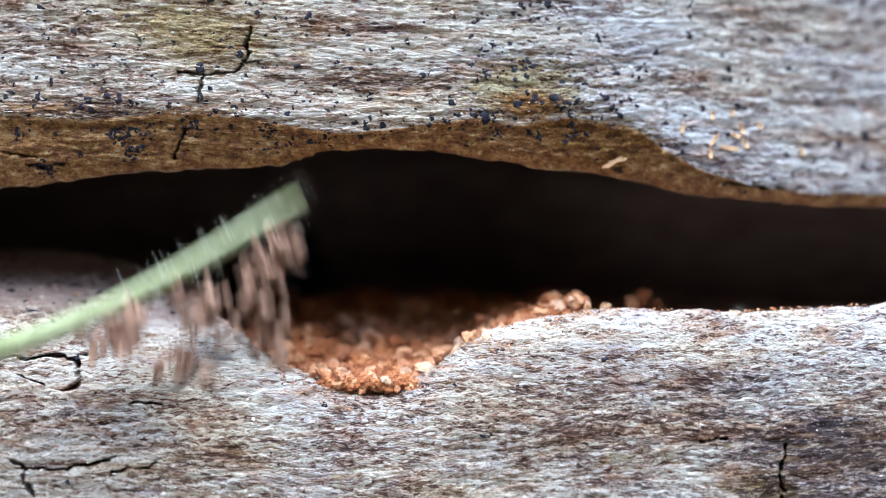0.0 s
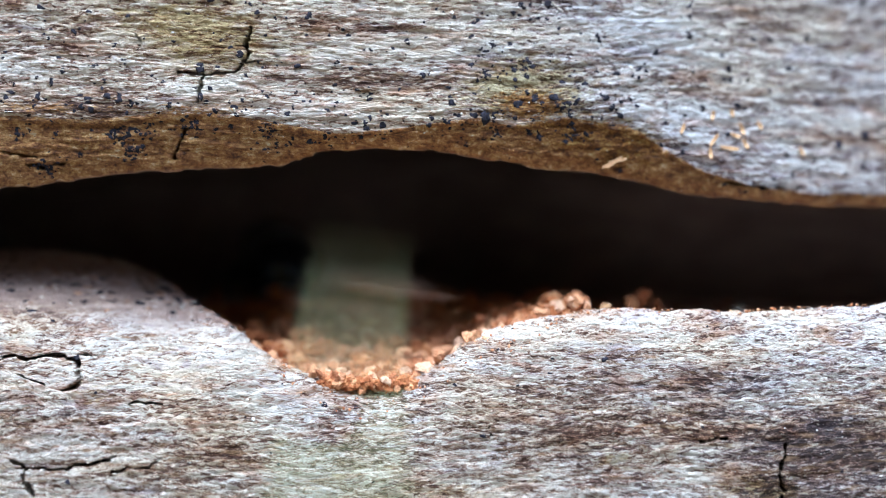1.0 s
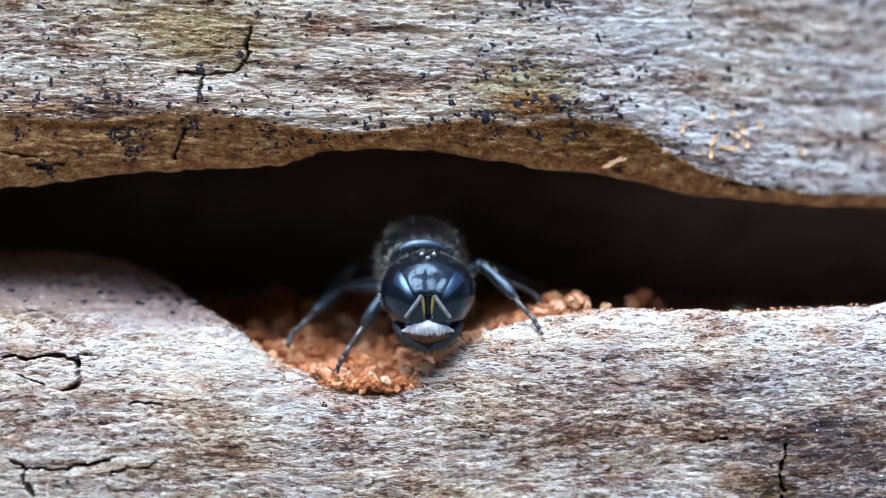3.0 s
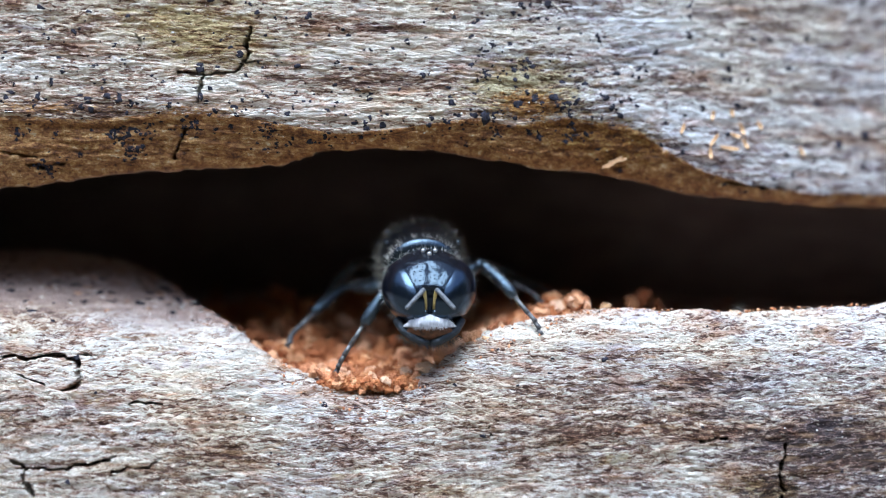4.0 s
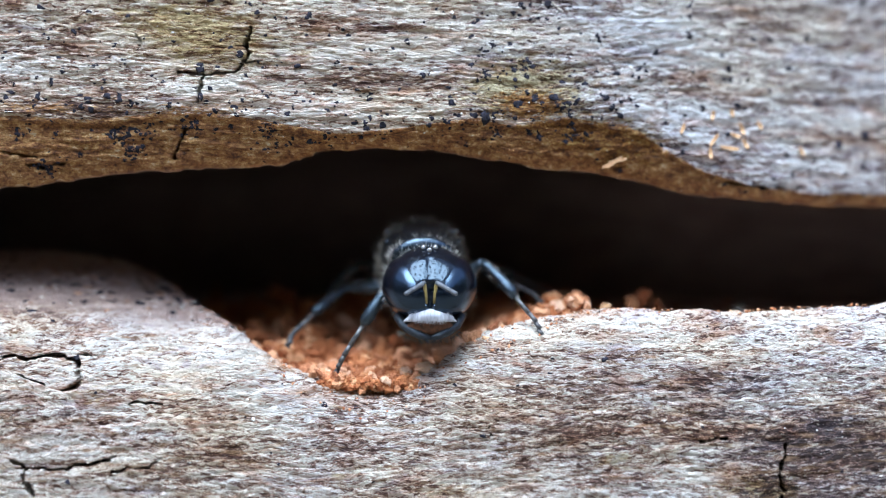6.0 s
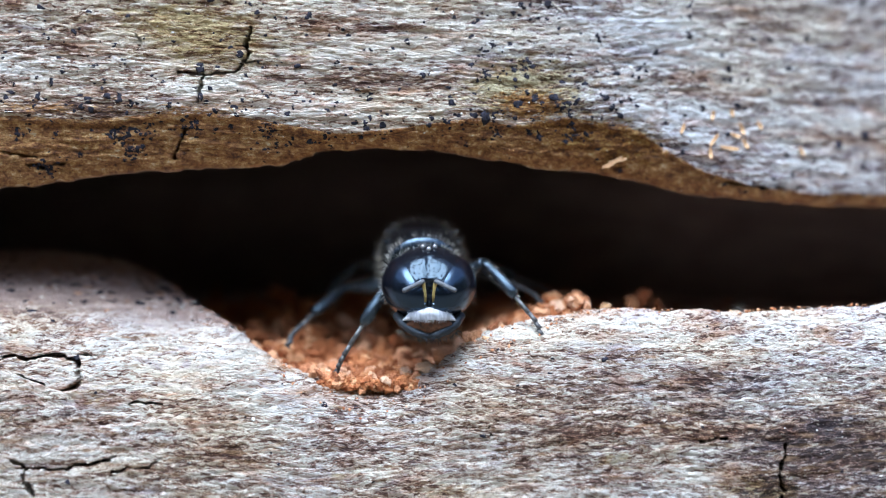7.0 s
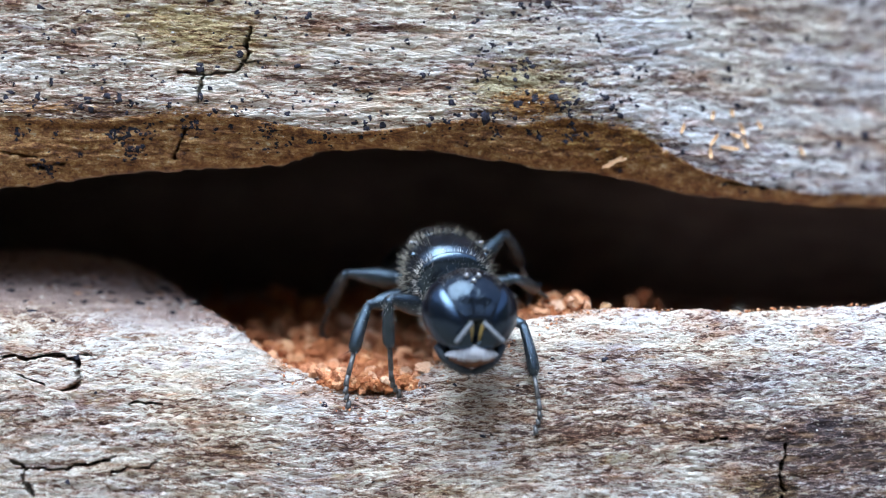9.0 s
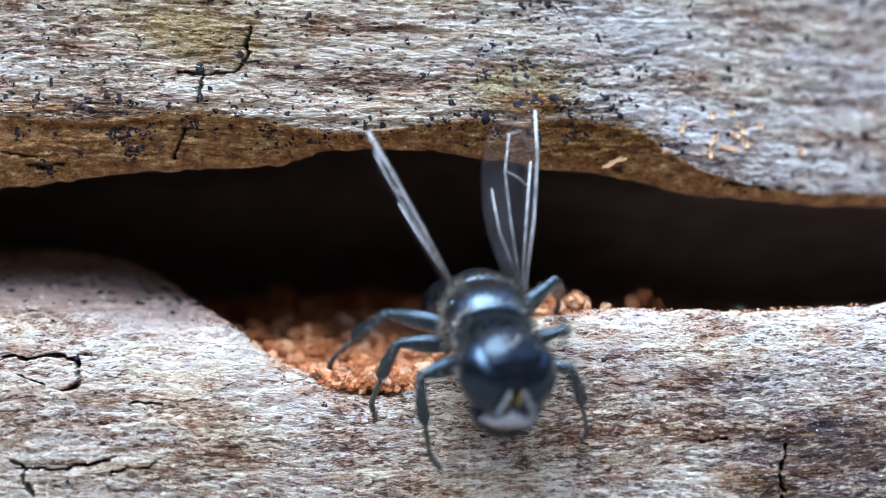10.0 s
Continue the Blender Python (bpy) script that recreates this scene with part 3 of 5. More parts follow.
pl, nl = on_sheet(UP, UN, (up_first + 5, up_first + 288), -15, 6, 2.0, 6.5, 150, lambda p: math.exp(-((p[2] - float(UPPER_EDGE(p[0])) - 0.3) / 0.9) ** 2) * (0.3 + 0.7 * float(vnoise(np.array(p[0] * 0.4), np.array(p[2]), 14)) ** 2))
scatter("fungus_speckle", pl, 0.035 + 0.10 * rng.rand(150) ** 1.4, SHAPES, ICO_F, M_SPECK, log, "blue-black fungus specks", nl, True)["kind"] = "stuff"
# larger ones towards the thick end of the log
keep = rng.get_state()
pl, nl = on_sheet(UP, UN, (up_first + 60, up_first + 288), 1, 15, 2.4, 8.5, 110)
scatter("fungus_speckle", pl, 0.05 + 0.10 * rng.rand(110) ** 1.5, SHAPES, ICO_F, M_SPECK, log, "blue-black fungus specks", nl, True)["kind"] = "stuff"
rng.set_state(keep)
pl, nl = [], []
front = UP[up_first:up_first + 289].reshape(-1, 3) * 1000
front_n = UN[up_first:up_first + 289].reshape(-1, 3)
for cx, cz, many in ((*(-10.24, 3.62), 13), (*(-9.83, 3.11), 10), (*(-9.40, 3.69), 7), (*(-7.90, 3.87), 7), (*(-5.51, 3.83), 7), (*(-5.29, 3.33), 5), (*(-12.49, 2.54), 9), (*(-13.30, 3.65), 6), (*(2.54, 5.78), 8), (*(1.51, 5.51), 5), (*(3.71, 4.52), 8), (*(4.07, 3.62), 8), (*(1.55, 3.76), 5)):
    for _ in range(many * 4):
        q = (cx + 0.20 * rng.normal()) * 1.01, (cz + 0.13 * rng.normal()) * 1.01
        i = int(np.argmin((front[:, 0] / (1 + front[:, 1] / 80) - q[0]) ** 2 + (front[:, 2] / (1 + front[:, 1] / 80) - q[1]) ** 2))
        pl.append(front[i])
        nl.append(front_n[i])
scatter("fungus_speckle", pl, 0.03 + 0.055 * rng.rand(len(pl)) ** 1.5, SHAPES, ICO_F, M_SPECK, log, "blue-black fungus specks", nl, True)["kind"] = "stuff"
pl, nl = on_sheet(LP, LN, (lo_first + 10, lo_first + 300), -15, 15, -8.5, 0.2, 110)
scatter("fungus_speckle", pl, 0.03 + 0.055 * rng.rand(110) ** 2, SHAPES, ICO_F, M_SPECK, log, "blue-black fungus specks", nl, True)["kind"] = "stuff"
pl, nl = on_sheet(LP, LN, (lo_first + 5, lo_first + 300), -15, 15, -8.5, 0.2, 160)
pu, nu = on_sheet(UP, UN, (up_first + 5, up_first + 288), -15, 15, 0.5, 8.5, 120)
scatter("grit", pl + pu, 0.02 + 0.045 * rng.rand(280) ** 3, SMALL, SML_F, M_GRIT, log, "tiny pale grains", nl + nu, True)["kind"] = "stuff"

# dark and pale litter lodged on the shoulder of the hollow
def shoulder(p):
    k = 1 + p[1] / 80
    return math.exp(-((p[2] / k + 1.25 + 0.10 * (p[0] + 10)) / 0.55) ** 2)


pl, nl = on_sheet(LP, LN, (lo_first, lo_first + 200), -15.5, -6.2, -4.0, 0.6, 170, shoulder)
scatter("fungus_speckle", pl, 0.05 + 0.12 * rng.rand(170) ** 1.6, SHAPES, ICO_F, M_SPECK, log, "blue-black fungus specks", nl, True)["kind"] = "stuff"
pl, nl = on_sheet(LP, LN, (lo_first, lo_first + 200), -15.5, -6.2, -4.0, 0.6, 110, shoulder)
scatter("bark_crumbs", pl, 0.06 + 0.13 * rng.rand(110) ** 1.3, SHAPES, ICO_F, M_HUSK, log, "tan and olive bark crumbs", nl, True)["kind"] = "stuff"
pl, nl = on_sheet(LP, LN, (lo_first, lo_first + 200), -15.5, -6.2, -4.0, 0.6, 60, shoulder)
scatter("grit", pl, 0.04 + 0.06 * rng.rand(60) ** 2, SMALL, SML_F, M_GRIT, log, "tiny pale grains", nl, True)["kind"] = "stuff"


def loose_fibres(P, N, rows, count, z_lo, z_hi):
    """Short frayed fibres that stand off the grain."""
    places, nor = on_sheet(P, N, rows, -15, 15, z_lo, z_hi, count)
    verts, faces = [], []
    for p, n in zip(places, nor):
        ln, w = 0.08 + 0.22 * rng.rand() ** 2, 0.006 + 0.008 * rng.rand()
        d = np.array([rng.choice([-1, 1]), 0, 0.10 * rng.normal()]) + n * (0.1 + 0.35 * rng.rand())
        d /= np.linalg.norm(d)
        side = np.cross(d, n)
        k = len(verts)
        verts += [p + side * w - n * 0.01, p - side * w - n * 0.01, p + n * w * 1.5, p + d * ln * 0.6 + n * (0.02 + w), p + d * ln]
        faces += [(k, k + 1, k + 3), (k + 1, k + 2, k + 3), (k + 2, k, k + 3), (k + 1, k, k + 4), (k, k + 2, k + 4), (k + 2, k + 1, k + 4)]
    ob = link("fibre_fuzz", raw("fibre_fuzz", verts, faces), M_GRIT, log, "frayed pale wood fibres", False)
    ob["kind"] = "stuff"


loose_fibres(UP, UN, (up_first + 62, up_first + 288), 700, 0.8, 8.5)
loose_fibres(LP, LN, (lo_first + 5, lo_first + 300), 900, -8.5, 0.0)


# ---- orange sawdust on the floor of the hollow ----
def dust_pile():
    places, sizes = [], []
    while len(places) < 4800:
        x, y = -9.5 + 22 * rng.rand(), 0.2 + 13 * rng.rand() ** 1.7
        if x > 7.5 and rng.rand() < 0.6:
            continue
        if x < -4 and y < float(SHELF(np.array(x))) + 1.0:
            continue
        if x > -0.5 and y < float(SHELF(np.array(x))) + 0.55:
            continue
        if y > 4 and rng.rand() < 0.55:
            continue
        if x < -5 and rng.rand() < 0.6:
            continue
        z = float(hollow_floor(np.array(x), np.array(y)))
        rim = float(RIM(np.array(x)))
        if y < 1.4 and x < 0.4:
            z = max(z, rim - 0.80)
        s = 0.05 + 0.10 * rng.rand() ** 1.8 + 0.05 * min(y, 4) * rng.rand()
        if x > 4.8:
            s = min(s, 0.11)
        hump = (0.30 + 0.5 * float(step(1.5, 4.0, np.array(y)))) * (x < 5) * max(0.0, float(vnoise(np.array(x * 1.1), np.array(y * 0.9), 8)))
        bank = 0.6 * math.exp(-((x - 3.6) / 1.3) ** 2 - ((y - 3.6) / 1.6) ** 2)
        if x > 6 and rng.rand() < 0.7:
            continue
        places.append(np.array([x, y, z + hump + bank + 0.05 + 0.25 * rng.rand()]))
        sizes.append(s)
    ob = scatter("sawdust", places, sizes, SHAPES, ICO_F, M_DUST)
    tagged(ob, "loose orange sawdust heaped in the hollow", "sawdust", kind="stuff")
    # fine dust strewn over the rim
    places, sizes = [], []
    while len(places) < 420:
        x = -5.5 + 20 * rng.rand()
        d = 0.9 * rng.rand() ** 3
        if x > 4 and d > 0.12:
            continue
        rim = float(RIM(np.array(x))) * (1 + float(SHELF(np.array(x))) / 80)
        places.append(np.array([x, float(lower_front(np.array(x), np.array(d))) - 0.02, rim - d + 0.03]))
        sizes.append(0.014 + 0.04 * rng.rand() ** 3)
    ob = scatter("sawdust_film", places, sizes, SMALL, SML_F, M_CRUMB)
    tagged(ob, "fine orange dust strewn along the rim", "sawdust", kind="stuff")


dust_pile()


def crumb_mesh(r):
    """A blocky crumb of chewed wood, broken along its grain, with frayed sides."""
    bm = bmesh.new()
    bmesh.ops.create_icosphere(bm, subdivisions=4, radius=1.0)
    o = Vector(r.rand(3) * 60)
    planes = []
    for _ in range(7):
        d = Vector(r.normal(size=3)).normalized()
        planes.append((d, 0.42 + 0.38 * r.rand()))
    for v in bm.verts:
        p = v.co.copy()
        p *= 1 + 0.40 * noise.noise(p * 1.2 + o) + 0.25 * noise.noise(p * 2.7 + o)
        for d, lim in planes:
            p -= d * max(0.0, p.dot(d) - lim) * 0.96
        p *= 1 + 0.20 * noise.noise(Vector((p.x * 3, p.y * 7, p.z * 7)) + o) + 0.09 * noise.noise(p * 11 + o)
        v.co = Vector((p.x * 0.36, p.y * 0.27, p.z * 0.22))
    bmesh.ops.scale(bm, vec=(MM, MM, MM), verts=bm.verts)
    me = bpy.data.meshes.new("wood_crumb")
    bm.to_mesh(me)
    bm.free()
    me.materials.append(M_CRUMB)
    return me


CRUMB_MESHES = [crumb_mesh(rng) for i in range(14)]


def lay_crumb(x, y, lift, size):
    z = max(float(hollow_floor(np.array(x), np.array(y))), float(RIM(np.array(x))) - 0.36 if y < 1.3 else -9)
    ob = new("wood_crumb", CRUMB_MESHES[rng.randint(14)])
    ob.matrix_world = pose(x * MM, y * MM, (z + lift) * MM, *(360 * rng.rand(3)))
    ob.scale = (size, size, size)
    tagged(ob, "angular orange crumb of chewed wood in the hollow", "wood crumb", "crumbs in the hollow")


# the front of the heap, the bank beside the wasp, the far heap
for k in range(150):
    x = -4.4 + 5.4 * rng.rand()
    lay_crumb(x, (0.15 if x < -1.2 else 0.6) + 2.2 * rng.rand(), 0.16 + 0.34 * rng.rand(), 0.50 + 0.55 * rng.rand() ** 1.5)
for k in range(75):
    x = 0.4 + 4.4 * rng.rand()
    y = max(1.2, float(SHELF(np.array(x))) + 0.55) + 2.4 * rng.rand()
    lay_crumb(x, y, 0.30 + 0.30 * rng.rand() + 0.60 * math.exp(-((x - 4.1) / 0.9) ** 2), 0.35 + 0.55 * rng.rand() ** 1.6)
for k in range(90):
    lay_crumb(-6.5 + 10.5 * rng.rand(), 2.2 + 6.0 * rng.rand(), 0.35 + 0.35 * rng.rand(), 0.5 + 0.8 * rng.rand() ** 1.5)


def shaving(p, length, width, curl, turn, name="wood_shaving", label="curled tan wood shaving stuck on the log", mat=None):
    """A thin curled splinter with thickness."""
    bm = bmesh.new()
    rings = []
    for i in range(9):
        t = i / 8 - 0.5
        a = t * curl
        c = Vector((length * (math.sin(a) / curl if curl else t), 0, length * (1 - math.cos(a)) / curl if curl else 0))
        w = width * (1 - (2 * t) ** 4 * 0.7)
        n = Vector((-math.sin(a), 0, math.cos(a))) * 0.025
        rings.append([bm.verts.new(c + q) for q in (Vector((0, w, 0)) + n, Vector((0, -w, 0)) + n, Vector((0, -w, 0)) - n, Vector((0, w, 0)) - n)])
    for a, b in zip(rings, rings[1:]):
        for j in range(4):
            bm.faces.new((a[j], a[(j + 1) % 4], b[(j + 1) % 4], b[j]))
    bm.faces.new(rings[0])
    bm.faces.new(rings[-1][::-1])
    ob = part(name, bm, mat or M_SHAVE, smooth=False)
    ob.matrix_world = pose(p[0] * MM, p[1] * MM, p[2] * MM, *turn)
    return tagged(ob, label, "wood shaving", "shavings on the log")


def upper_y(x, z):
    """Depth of the upper face near x, z."""
    front = UP[up_first:up_first + 289].reshape(-1, 3) * 1000
    return float(front[np.argmin((front[:, 0] - x) ** 2 + (front[:, 2] - z) ** 2), 1])


for (x, z), ln, cu, tu in [((8.60, 4.25), 0.34, 1.5, 100), ((9.23, 4.34), 0.26, 0.8, 80), ((9.54, 3.83), 0.5, 1.8, 70), ((9.32, 3.62), 0.42, 2.4, 20), ((8.64, 3.47), 0.5, 1.2, 125),
                           ((9.65, 3.35), 0.4, 1.6, 60), ((8.53, 3.04), 0.38, 1.0, 85), ((9.11, 3.22), 0.75, 2.0, 10), ((10.10, 3.94), 0.3, 1.0, 60), ((7.63, 3.83), 0.35, 0.9, 110), ((11.45, 3.11), 0.3, 0.9, 60)]:
    k = 1 + upper_y(x, z) / 80
    shaving((x * k, upper_y(x * k, z * k) - 0.10, z * k), ln, 0.06, cu, (90, tu, 0))
for dx, tu in ((0.0, -28), (0.12, -38), (0.22, -12)):
    x, z = 5.45 + dx, 2.78 + dx * 0.4
    shaving((x, upper_y(x, z) - 0.12, z), 0.62, 0.05, 0.4, (90, tu, 0), "splinter", "pale split splinters on the broken edge")
shaving((3.71, upper_y(3.71, 7.83) - 0.05, 7.83), 0.5, 0.02, 0.2, (90, 40, 0), "splinter", "white splinter lying on the weathered face", M_GRIT)

# crumbs that the wasp throws and drags
KICKED = tagged(new("wood_crumb", CRUMB_MESHES[3]), "orange crumb of chewed wood kicked out of the hollow", "wood crumb", "crumbs in the hollow")
DRAGGED = tagged(new("wood_crumb", CRUMB_MESHES[7]), "orange crumb of chewed wood dragged onto the rim", "wood crumb", "crumbs in the hollow")
KICKED.scale = (0.7, 0.7, 0.7)
DRAGGED.scale = (0.7, 0.7, 0.7)
# odd chips in the hollow and on its rim
for p, sc, lab in (((10.41, 8.00, -2.15), 0.8, "pale grey chip far back in the hollow"), ((6.35, 5.60, -1.92), 0.95, "dark orange wood chip behind the rim"), ((6.90, 6.00, -1.72), 1.10, "dark orange wood chip behind the rim"),
                   ((7.35, 6.40, -1.95), 0.90, "dark orange wood chip behind the rim"), ((1.41, 0.40, -2.88), 0.55, "pinkish wood chip on the rim"),
                   ((1.10, 0.30, -3.09), 0.45, "pinkish wood chip on the rim"), ((5.24, 2.00, -1.92), 0.75, "pale wood chip behind the rim")):
    ob = new("wood_chip", CRUMB_MESHES[len(lab) % 14].copy())
    ob.data.materials.clear()
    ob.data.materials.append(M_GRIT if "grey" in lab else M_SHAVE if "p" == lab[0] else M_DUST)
    ob.matrix_world = pose(p[0] * MM, p[1] * MM, p[2] * MM, 20 + 300 * p[0], 70 * sc, 40 * p[1])
    ob.scale = (sc, sc, sc)
    tagged(ob, lab, "wood chip", "chips by the hollow")


# ---- shapes for living things ----
def tube(bm, pts, radii, segs=9, squash=1.0):
    """A round tapered tube through points, closed at both ends."""
    pts = [Vector(p) for p in pts]
    rings, up = [], Vector((0.13, 0.21, 1)).normalized()
    for i, p in enumerate(pts):
        d = (pts[min(i + 1, len(pts) - 1)] - pts[max(i - 1, 0)]).normalized()
        if abs(d.dot(up)) > 0.95:
            up = Vector((1, 0.2, 0.1)).normalized()
        u = d.cross(up).normalized()
        v = u.cross(d)
        rings.append([bm.verts.new(p + (u * math.cos(a) + v * math.sin(a) * squash) * radii[i]) for a in (2 * math.pi * k / segs for k in range(segs))])
    for a, b in zip(rings, rings[1:]):
        for j in range(segs):
            bm.faces.new((a[j], a[(j + 1) % segs], b[(j + 1) % segs], b[j]))
    for ring, p in ((rings[0], pts[0]), (rings[-1], pts[-1])):
        c = bm.verts.new(p)
        for j in range(segs):
            bm.faces.new((ring[j], ring[(j + 1) % segs], c))


def egg(bm, c, r, su=28, sv=18, bend=None, power=1.0):
    """An ellipsoid, boxier where power is under 1."""
    def f(t):
        return math.copysign(abs(t) ** power, t)
    rings = []
    top, bot = Vector(c) + Vector((0, 0, r[2])), Vector(c) - Vector((0, 0, r[2]))
    for i in range(1, sv):
        th = math.pi * i / sv
        ring = []
        for j in range(su):
            ph = 2 * math.pi * j / su
            p = Vector((r[0] * f(math.sin(th)) * f(math.cos(ph)), r[1] * f(math.sin(th)) * f(math.sin(ph)), r[2] * f(math.cos(th))))
            ring.append(bm.verts.new(Vector(c) + (bend(p) if bend else p)))
        rings.append(ring)
    pt, pb = Vector((0, 0, r[2])), Vector((0, 0, -r[2]))
    vt, vb = bm.verts.new(Vector(c) + (bend(pt) if bend else pt)), bm.verts.new(Vector(c) + (bend(pb) if bend else pb))
    for a, b in zip(rings, rings[1:]):
        for j in range(su):
            bm.faces.new((a[j], b[j], b[(j + 1) % su], a[(j + 1) % su]))
    for j in range(su):
        bm.faces.new((vt, rings[0][j], rings[0][(j + 1) % su]))
        bm.faces.new((vb, rings[-1][(j + 1) % su], rings[-1][j]))


def bristles(name, c, r, count, length, thick, parent, material, keep, seed, lean=(0, 0.3, 0), label=""):
    """Fine hairs on an ellipsoid, one mesh."""
    h = np.random.RandomState(seed)
    verts, faces = [], []
    while len(verts) < count * 4:
        n = h.normal(size=3)
        n /= np.linalg.norm(n)
        p = np.array(c) + n * r
        if not keep(p):
            continue
        d = n / np.array(r)
        d /= np.linalg.norm(d)
        d = d + 0.35 * h.normal(size=3) + lean
        d /= np.linalg.norm(d)
        s = np.cross(d, (0.3, 0.5, 0.8))
        s /= np.linalg.norm(s)
        q = np.cross(d, s)
        ln = length * (0.5 + h.rand())
        k = len(verts)
        verts += [p - d * 0.03 + s * thick, p - d * 0.03 - s * thick * 0.5 + q * thick, p - d * 0.03 - s * thick * 0.5 - q * thick, p + d * ln]
        faces += [(k, k + 1, k + 3), (k + 1, k + 2, k + 3), (k + 2, k, k + 3)]
    ob = link(name, raw(name, verts, faces), material, parent, label, False)
    ob["kind"] = "stuff"
    return ob


# ---- the green stem with its dry flower head ----
def build_stem():
    stem = tagged(new("plant_stem"), "hairy green plant stem with a dry brown flower head", "plant stem")
    line = [Vector((x, 0, -0.7 * math.sin((x / 13) ** 0.8 * math.pi) if x > 0 else -0.12 * x * (1 + 0.02 * x))) for x in np.linspace(-34, 13, 60)]
    bm = bmesh.new()
    tube(bm, line, [0.50 - 0.34 * max(0.0, (i - 30) / 29) ** 1.2 for i in range(60)], 12)
    part("stalk", bm, M_STEM, stem)
    h = np.random.RandomState(4)
    verts, faces = [], []
    for _ in range(420):
        p = line[h.randint(25, 60)] + Vector((0.5 * h.rand(), 0, 0))
        a = h.rand() * 2 * math.pi
        d = Vector((0.3 * h.normal(), math.cos(a), math.sin(a)))
        k, s = len(verts), Vector((0.014, 0, 0))
        e = Vector((0, -math.sin(a), math.cos(a))) * 0.012
        b = p + d * 0.36
        verts += [b + s, b - s + e, b - s - e, p + d.normalized() * (0.50 + 0.3 * h.rand())]
        faces += [(k, k + 1, k + 3), (k + 1, k + 2, k + 3), (k + 2, k, k + 3)]
    link("stem_hair", raw("stem_hair", verts, faces), M_STEM_HAIR, stem, "fine white hairs", False)["kind"] = "stuff"
    # flower head: dry curled husks along three thin twigs below the tip
    sprigs = (([(11.6, -0.35), (11.1, -1.0), (10.5, -2.2), (9.6, -4.3)], 30, 0.55), ([(8.6, -0.65), (8.2, -1.8), (7.6, -2.9), (6.5, -3.1)], 20, 0.55), ([(5.9, -0.66), (5.4, -0.9), (4.9, -1.3), (4.3, -1.7)], 22, 0.42))
    for points, many, wide in sprigs:
        axis = [Vector((x, -0.9, z)) for x, z in points]
        bm = bmesh.new()
        tube(bm, axis, [0.07, 0.06, 0.05, 0.03], 7)
        part("twig", bm, M_HUSK, stem)
        for i in range(many):
            t = (0.12 + 0.88 * (i + h.rand()) / many) * (len(axis) - 1)
            j = min(int(t), len(axis) - 2)
            root = axis[j].lerp(axis[j + 1], t - j)
            c = root + Vector((wide * h.normal() * 0.7, wide * h.normal(), wide * h.normal() * 0.7))
            curl = 0.8 + 1.2 * h.rand()
            v = crumb_shape(h, ICO_V, 0.35, 2) * (0.17 + 0.14 * h.rand())
            v = v * np.array([1.7, 0.85, 0.55])
            v[:, 2] += curl * v[:, 0] ** 2
            husk = link("husk", raw("husk", v @ spin(h).T + np.array(c), ICO_F), M_HUSK, stem, "", True)
            bm = bmesh.new()
            tube(bm, [root, (root + c) / 2 + Vector((0.06 * h.normal(), 0.06 * h.normal(), 0.03)), c], [0.03, 0.026, 0.035], 6)
            part("stalklet", bm, M_HUSK, husk)
    return stem


STEM = build_stem()


# ---- the square-headed wasp; it faces -y, origin in the middle of its thorax ----
LEGS = {}


